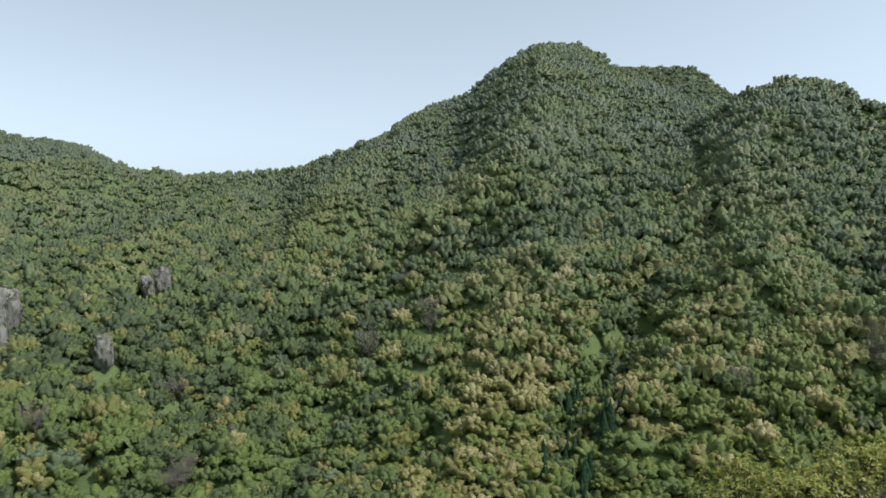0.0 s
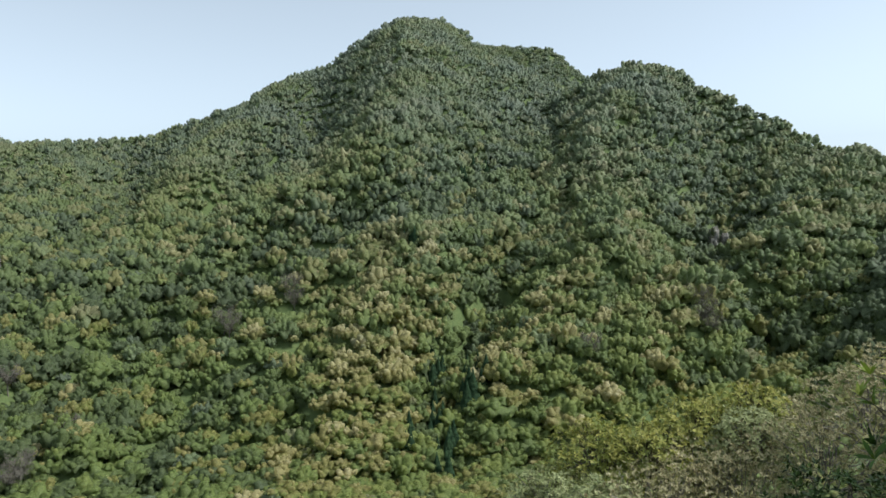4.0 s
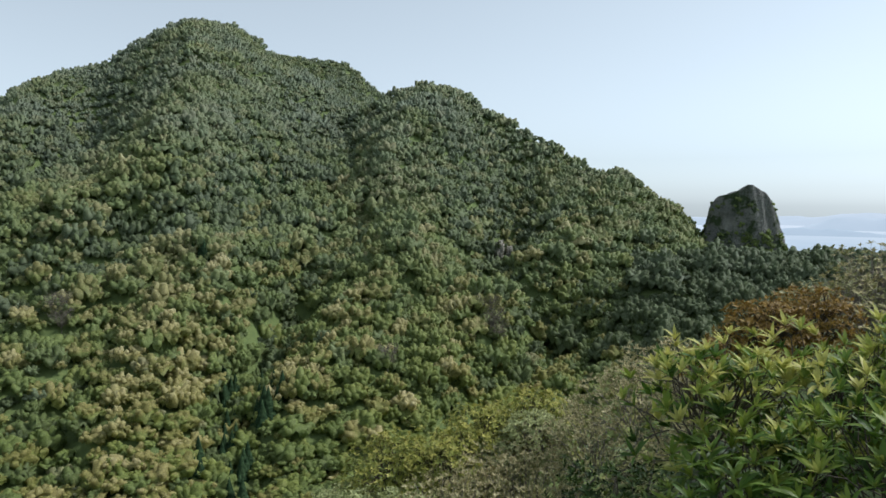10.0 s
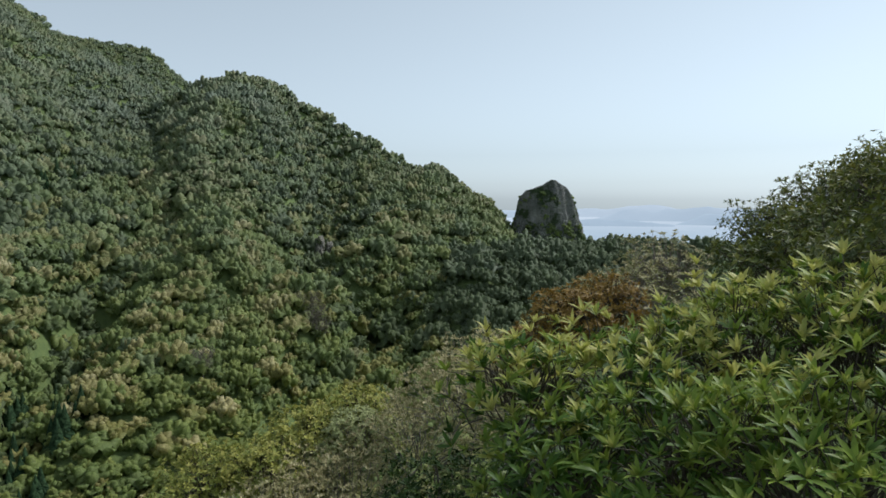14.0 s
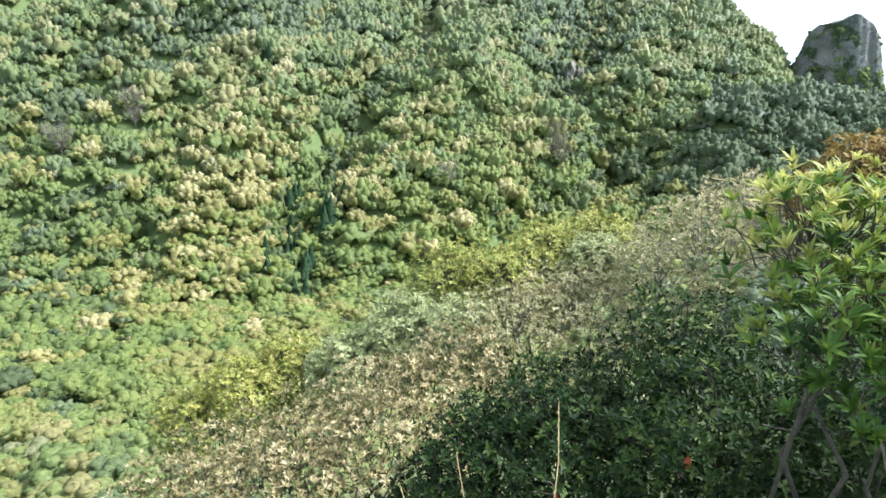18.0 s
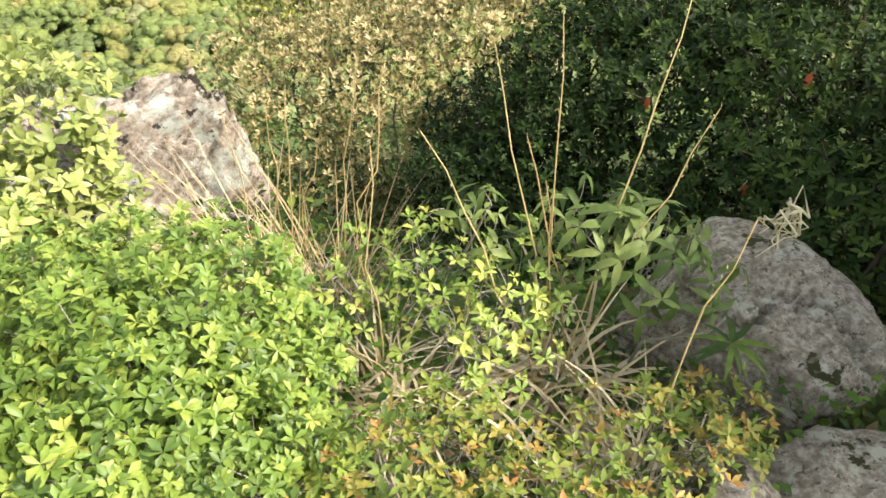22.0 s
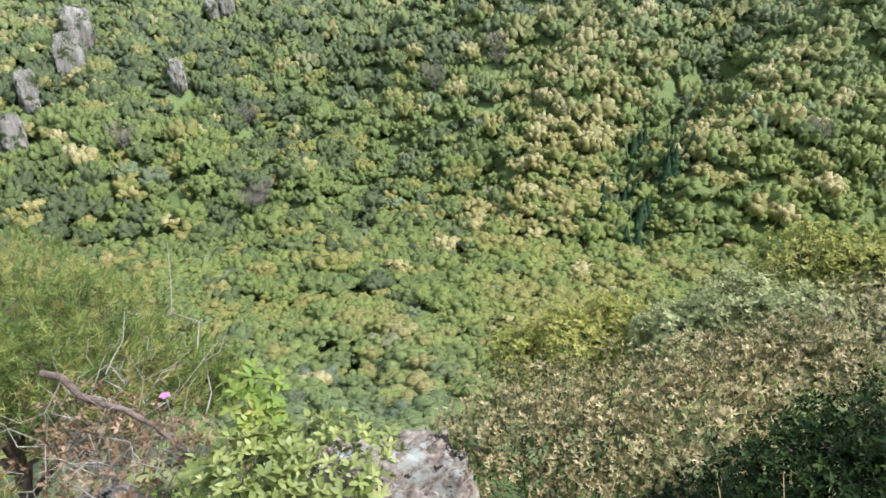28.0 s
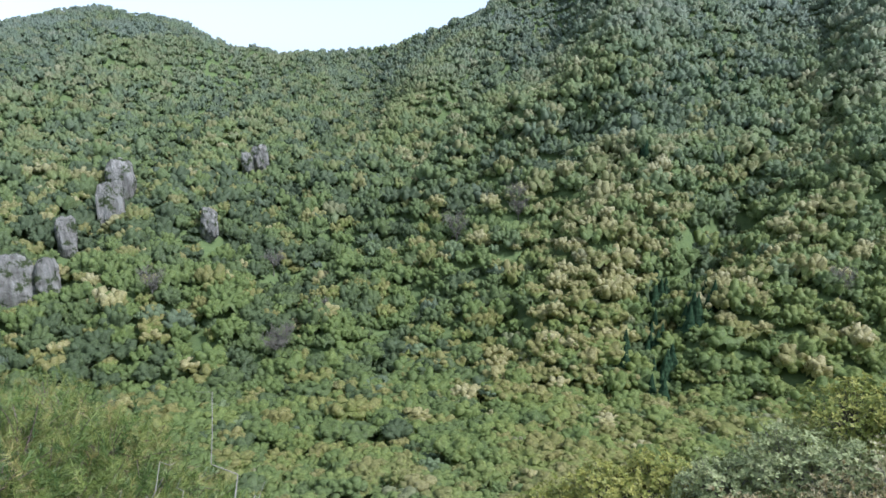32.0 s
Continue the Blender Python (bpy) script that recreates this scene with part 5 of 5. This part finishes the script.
tuft("tuft of bleached dry grass leaning against the rock", (-0.02, 1.30), 120, 0.62, (-0.42, 0.12), 0.25, 0.0045, (0.1, 0.8), [(-0.02, 1.45, -1.30), (0.085, 1.38, -1.36), (-0.12, 1.5, -1.32), (0.03, 1.5, -1.28)], 0.07)
tuft("tuft of curling straw-coloured grass with tall culms", (0.58, 0.86), 190, 0.56, (-0.05, -0.05), 1.5, 0.0095, (0.5, 1.0),
     [(0.408, 1.22, -0.988), (0.529, 1.213, -0.937), (0.74, 1.175, -0.821), (0.262, 1.142, -1.122), (0.772, 1.007, -1.003), (0.46, 1.1, -1.12), (0.5, 1.05, -1.2)], 0.06)
tuft("small tuft of bent dry grass", (0.17, 0.88), 100, 0.52, (-0.1, 0.05), 1.3, 0.0075, (0.45, 1.0), [(0.18, 1.22, -1.22)], 0.05)
tuft("tuft of bleached curling grass beside the herbs", (0.62, 0.52), 130, 0.58, (0.0, 0.1), 1.4, 0.0085, (0.45, 1.0), [(0.7, 0.75, -1.0)], 0.06)
tuft("thin tuft of dry grass stalks", (0.13, 1.30), 40, 0.5, (0.1, 0.1), 0.15, 0.004, (0.0, 0.6), [(0.28, 1.6, -1.3), (0.2, 1.55, -1.25)], 0.05)

# ---------------------------------------------------------------- pine and brush, left side
M_PINEBARK = rough_material("pine_bark", [(0.3, (0.10, 0.07, 0.05)), (0.7, (0.26, 0.20, 0.16))], 20.0, bump=0.8)


def pine(label, place, limbs, rng, bundles):
    """A low spreading pine: trunk, limbs, each limb with its needle sprays."""
    x, y = place
    z = height_at(x, y)
    root = tagged(new("pine_tree"), label, "pine tree")
    root.location = (x, y, z)
    off = np.array((x, y, z))
    top = np.mean([l[0] for l in limbs], 0)
    trunk = bent((x, y, z - 0.1), top, rng, 7, 0.05)
    v, f = tube(trunk - off, 0.055, 0.02, 8)
    part("trunk", mesh_np("trunk", v, f), M_PINEBARK, root)
    for end, reach in limbs:
        end = np.array(end, float)
        start = trunk[int(rng.integers(2, 6))]
        line = bent(start, end, rng, 7, 0.06)
        v, f = tube(line - off, 0.022, 0.006, 6)
        limb = part("limb", mesh_np("limb", v, f), M_PINEBARK, root)
        pts = end + unit(rng.normal(0, 1, (bundles, 3))) * (reach * np.array((1, 1, 0.75))) * rng.random((bundles, 1)) ** 0.4
        axis = unit(unit(pts - line[3]) + np.array((0, 0, 0.35)) + rng.normal(0, 0.55, (bundles, 3)))
        per = 64
        at = np.repeat(pts, per, 0) + np.repeat(axis, per, 0) * rng.uniform(-0.14, 0.02, (bundles * per, 1))
        along = unit(np.repeat(axis, per, 0) * rng.uniform(0.35, 0.8, (bundles * per, 1)) + unit(rng.normal(0, 1, (bundles * per, 3))) * 0.75)
        sv, sf = np.array([(0, 0.0032, 0), (0, -0.0032, 0), (1, 0, -0.08)]) * (0.066, 0.75, 0.1), np.array([(0, 1, 2)])
        tints = np.repeat(rng.uniform(0.1, 1.0, bundles), per) + rng.normal(0, 0.08, bundles * per)
        v, f, t = place_leaves((sv, sf), at - off, along, unit(rng.normal(0, 1, (bundles * per, 3))), rng.uniform(0.7, 1.2, bundles * per), np.clip(tints, 0, 1))
        part("needle_spray", mesh_np("needle_spray", v, f, False, {"tint": t}), M_PINE, limb, kind="stuff")
        tw = []
        for i in range(0, bundles, 4):
            tv, tf = tube(bent(line[int(rng.integers(3, 7))], pts[i], rng, 4, 0.06) - off, 0.004, 0.0025, 3)
            tw.append((tv, tf, 0.5))
        v, f, _t = joined(tw)
        part("branchwork", mesh_np("branchwork", v, f), M_PINEBARK, limb, kind="stuff")
    return root


R4 = np.random.default_rng(71)
pine("spreading young pine with yellow-green needles on the slope", (-2.9, 2.7), [((-2.95, 3.1, -1.72), 0.4), ((-2.65, 3.45, -1.95), 0.4), ((-2.1, 3.1, -2.1), 0.36), ((-2.75, 2.5, -1.75), 0.4),
     ((-2.45, 2.8, -1.95), 0.38), ((-2.5, 2.0, -1.8), 0.36), ((-2.2, 1.75, -1.95), 0.32), ((-2.1, 2.65, -2.1), 0.32), ((-3.2, 2.6, -1.7), 0.45), ((-2.25, 1.35, -1.95), 0.3), ((-1.95, 3.5, -2.45), 0.34)], R4, 130)
pine("pine tree lower on the slope, olive needles", (-4.0, 5.2), [((-4.29, 5.03, -2.8), 0.62), ((-3.69, 5.28, -3.15), 0.55), ((-4.9, 4.7, -2.6), 0.65), ((-3.2, 5.1, -3.4), 0.5), ((-4.2, 4.3, -2.9), 0.6), ((-4.6, 5.4, -2.8), 0.6), ((-3.4, 4.6, -3.25), 0.5)], R4, 150)

# bare branch and dry brush
M_DEADTWIG = rough_material("dead_twig", [(0.3, (0.24, 0.21, 0.17)), (0.7, (0.46, 0.42, 0.35))], 25.0)
brush = tagged(new("dry_brush"), "dead grey brush with one thick pinkish branch and dry leaves", "brush")
brush.location = (-1.7, 2.1, height_at(-1.7, 2.1))
b_off = np.array(brush.location)
bv, bf = tube(bent((-2.02, 2.30, -1.62), (-1.30, 2.16, -1.92), R4, 8, 0.03) - b_off, 0.017, 0.009, 7)
part("branch", mesh_np("branch", bv, bf), M_PINEBARK, brush)
for k in range(70):
    a = np.array((-1.72, 2.25, -1.98)) + R4.normal(0, 0.22, 3) * (1.5, 1, 0.6)
    e = a + np.array((R4.normal(0, 0.22), R4.normal(0, 0.22), R4.uniform(0.08, 0.38)))
    v, f = tube(bent(a, e, R4, 6, 0.12) - b_off, 0.0034, 0.0011, 4)
    part("twig", mesh_np("twig", v, f), M_DEADTWIG, brush)
shrub("brown_leaf_shrub", "half-bare shrub with brown and reddish dry leaves", "shrub", ell([(-1.68, 2.10, -1.98, 0.26), (-1.48, 2.25, -1.98, 0.24), (-1.95, 2.4, -2.1, 0.3)]),
      420, small_leaf(0.034, 0.016), M_DRYLEAF, M_GREYBARK, R4, per=4, tint=(0.1, 1.0), twig_share=0.8, stem_r=0.006)
shrub("green_slope_shrub", "leafy green shrub beside the small rock", "shrub", ell([(-1.9, 1.5, -2.1, 0.26), (-2.1, 1.2, -2.0, 0.26), (-1.5, 1.25, -1.9, 0.2), (-1.2, 1.0, -1.65, 0.2), (-1.0, 0.7, -1.45, 0.18)]),
      1500, small_leaf(0.042, 0.017), M_GLOSSY, M_GREYBARK, R4, per=5, tint=(0.3, 1.0), up=0.9, stem_r=0.006, twig_share=0.15)

flower = tagged(new("azalea_flower"), "single pink azalea blossom on a thin twig", "flower")
flower.location = (-1.42, 2.2, -1.62)
v, f = tube([(0, 0, 0), (0.01, 0.0, -0.08), (0.0, 0.02, -0.30)], 0.002, 0.003, 5)
part("twig", mesh_np("twig", v, f), M_GREYBARK, flower)
for k in range(5):
    a = k * 1.2566
    v, f, t = place_leaves(leaf_shape(0.026, 0.02, 0.3, 0.3, 1.0), np.zeros((1, 3)), np.array([(math.cos(a), math.sin(a), 0.5)]), np.array([(0, 0, 1.0)]), np.array([1.0]), np.array([0.5]))
    part("petal", mesh_np("petal", v, f, True, {"tint": t}), M_PETAL, flower)

for px, py, pz in ((1.60, 1.60, -1.44), (1.45, 1.45, -1.75), (1.30, 1.9, -1.75)):
    v, f, t = place_leaves(leaf_shape(0.05, 0.022, 0.3, 0.3, 0.5), np.zeros((1, 3)), np.array([(-0.3, -0.4, -0.8)]), np.array([(-0.7, -0.6, 0.4)]), np.array([1.0]), np.array([0.5]))
    ob = thing("red_leaf", mesh_np("red_leaf", v, f, True, {"tint": t}), M_REDLEAF, "single withered red leaf in the dark bush", "leaf", "red leaves")
    ob.location = (px, py, pz)

# strap-leaved fern on the big rock, and the dead root beside it
fern = tagged(new("rock_fern"), "dark green strap-leaved fern growing on the big rock", "fern")
fern.location = (0.79, 0.71, -1.33)
for k in range(12):
    a = k * 0.52 + R4.normal(0, 0.15)
    v, f, t = place_leaves(leaf_shape(0.075, 0.014, 0.3, 0.9, 0.3), np.zeros((1, 3)), np.array([(math.cos(a), math.sin(a), 0.6)]), np.array([(0, 0, 1.0)]), np.array([R4.uniform(0.7, 1.1)]), np.array([R4.uniform(0.3, 0.9)]))
    part("frond", mesh_np("frond", v, f, True, {"tint": t}), M_DARK, fern)
root_bit = tagged(new("dead_root"), "pale dried root tangle hooked over the rock", "root")
root_bit.location = (0.95, 0.88, -1.25)
for k in range(9):
    v, f = tube(bent((0, 0, 0.09), (R4.normal(0.02, 0.035), R4.normal(0, 0.03), R4.uniform(-0.05, 0.02)), R4, 6, 0.18), 0.003, 0.0014, 4)
    part("rootlet", mesh_np("rootlet", v, f, True, {"tint": np.full(len(v), 0.9)}), M_STRAW, root_bit)

# thin pale stems standing under the whorled shrub
for k, (ax_, ay_, az_, bx_, by_, bz_) in enumerate(((1.25, 0.95, -1.05, 1.62, 0.62, -1.45), (1.45, 0.7, -0.9, 1.55, 0.5, -1.5), (1.2, 0.8, -1.1, 1.7, 0.5, -1.4), (1.5, 1.0, -0.9, 1.7, 0.8, -1.5))):
    v, f = tube(bent((ax_, ay_, az_), (bx_, by_, bz_), R4, 7, 0.06), 0.004, 0.006, 5)
    thing("dead_shoot", mesh_np("dead_shoot", v, f), M_GREYBARK, "thin bare pale shoot leaning out of the bush", "dead shoot", "dead shoots")
# ---------------------------------------------------------------- single trees that stand out in the woods
R5 = np.random.default_rng(91)


def conifer_meshes(rng):
    """A narrow dark conifer, 1 m tall: trunk mesh, crown mesh of tiered drooping sprays."""
    v, f = tube([(0, 0, -0.1), (0.0, 0.0, 0.5), (0, 0, 0.97)], 0.016, 0.004, 6)
    trunk = mesh_np("trunk", v, f)
    pieces = []
    for k in range(190):
        h = 0.12 + 0.86 * (k / 189) ** 0.9
        rad = 0.34 * (1 - h) + 0.01
        a = k * 2.39996 + rng.normal(0, 0.2)
        tip = np.array((math.cos(a) * rad * rng.uniform(0.8, 1.2), math.sin(a) * rad * rng.uniform(0.8, 1.2), h - rad * 0.45))
        base = np.array((0, 0, h + 0.03))
        side = np.array((-math.sin(a), math.cos(a), 0)) * rad * 0.55
        mid = (tip + base) / 2 + np.array((0, 0, 0.025))
        vv = np.array([base, mid + side, mid + (0, 0, 0.02), mid - side, tip])
        pieces.append((vv, np.array([(0, 2, 1), (0, 3, 2), (1, 2, 4), (2, 3, 4)]), rng.random()))
    v, f, t = joined(pieces)
    return trunk, mesh_np("crown", v, f, True, {"tint": t})


CONIFERS = [conifer_meshes(R5) for _ in range(4)]


def conifer(phi, elev, height, k):
    r = face_hit(phi, elev)
    root = tagged(new("conifer_tree"), "narrow dark green conifer in the gully", "conifer tree", "conifers in the gully")
    p = spot(phi, r)
    root.matrix_world = Matrix.Translation(p) @ Matrix.Rotation(k * 1.7, 4, "Z") @ Matrix.Diagonal((height, height, height, 1))
    part("trunk", CONIFERS[k % 4][0], M_BARK, root)
    part("crown", CONIFERS[k % 4][1], M_CONIFER, root)


k = 0
for phi, elev, n, sp, se in ((10.2, -14.9, 8, 0.35, 1.0), (10.5, -17.8, 10, 0.4, 1.1), (11.4, -20.9, 9, 0.4, 0.9), (13.4, -15.6, 8, 0.5, 0.9), (14.4, -14.4, 4, 0.4, 0.4), (7.9, -19.9, 4, 0.4, 0.6), (13.7, 2.6, 8, 0.7, 0.8), (8.4, -3.4, 5, 0.6, 0.5)):
    for _ in range(n):
        conifer(phi + R5.normal(0, sp), elev + R5.normal(0, se), R5.uniform(9, 13.5), k)
        k += 1


def bare_tree(phi, elev, size, seed):
    """A leafless grey tree: trunk, limbs and a haze of fine twigs."""
    rng = np.random.default_rng(seed)
    r = face_hit(phi, elev)
    p = np.array(spot(phi, r))
    root = tagged(new("bare_tree"), "leafless grey tree standing in the green forest", "bare tree", "bare trees in the woods")
    root.location = p
    v, f = tube([(0, 0, -1), (0.1, 0, size * 0.3), (0, 0.1, size * 0.6)], size * 0.03, size * 0.015, 6)
    part("trunk", mesh_np("trunk", v, f), M_BARETWIG, root)
    tw = []
    for i in range(9):
        a = i * 2.4
        e = np.array((math.cos(a) * size * 0.42, math.sin(a) * size * 0.42, size * rng.uniform(0.75, 1.15)))
        line = bent((0, 0, size * rng.uniform(0.25, 0.5)), e, rng, 5, 0.08)
        v, f = tube(line, size * 0.012, size * 0.004, 5)
        part("limb", mesh_np("limb", v, f), M_BARETWIG, root)
        for _ in range(34):
            q = line[int(rng.integers(1, 5))] + rng.normal(0, size * 0.04, 3)
            e2 = q + unit(rng.normal(0, 1, 3) + np.array((0, 0, 0.9))) * size * rng.uniform(0.12, 0.3)
            tv, tf = tube([q, (q + e2) / 2 + rng.normal(0, size * 0.012, 3), e2], size * 0.006, size * 0.003, 3)
            tw.append((tv, tf, 0.5))
    v, f, _t = joined(tw)
    part("branchwork", mesh_np("branchwork", v, f), M_BARETWIG, root, kind="stuff")


for i, (phi, elev, size) in enumerate(((-6.5, -10.6, 13), (-6.9, -10.0, 12), (-1.6, -7.6, 12), (-1.3, -8.3, 11), (32.0, -8.6, 13), (32.4, -9.8, 13), (32.9, -10.8, 12), (-22.2, -19.6, 12), (-21.6, -19.2, 11), (-22.0, -13.0, 12), (-18.4, -16.6, 9), (23.5, -12.6, 11), (-31.5, -14.0, 12))):
    bare_tree(phi, elev, size, 200 + i)
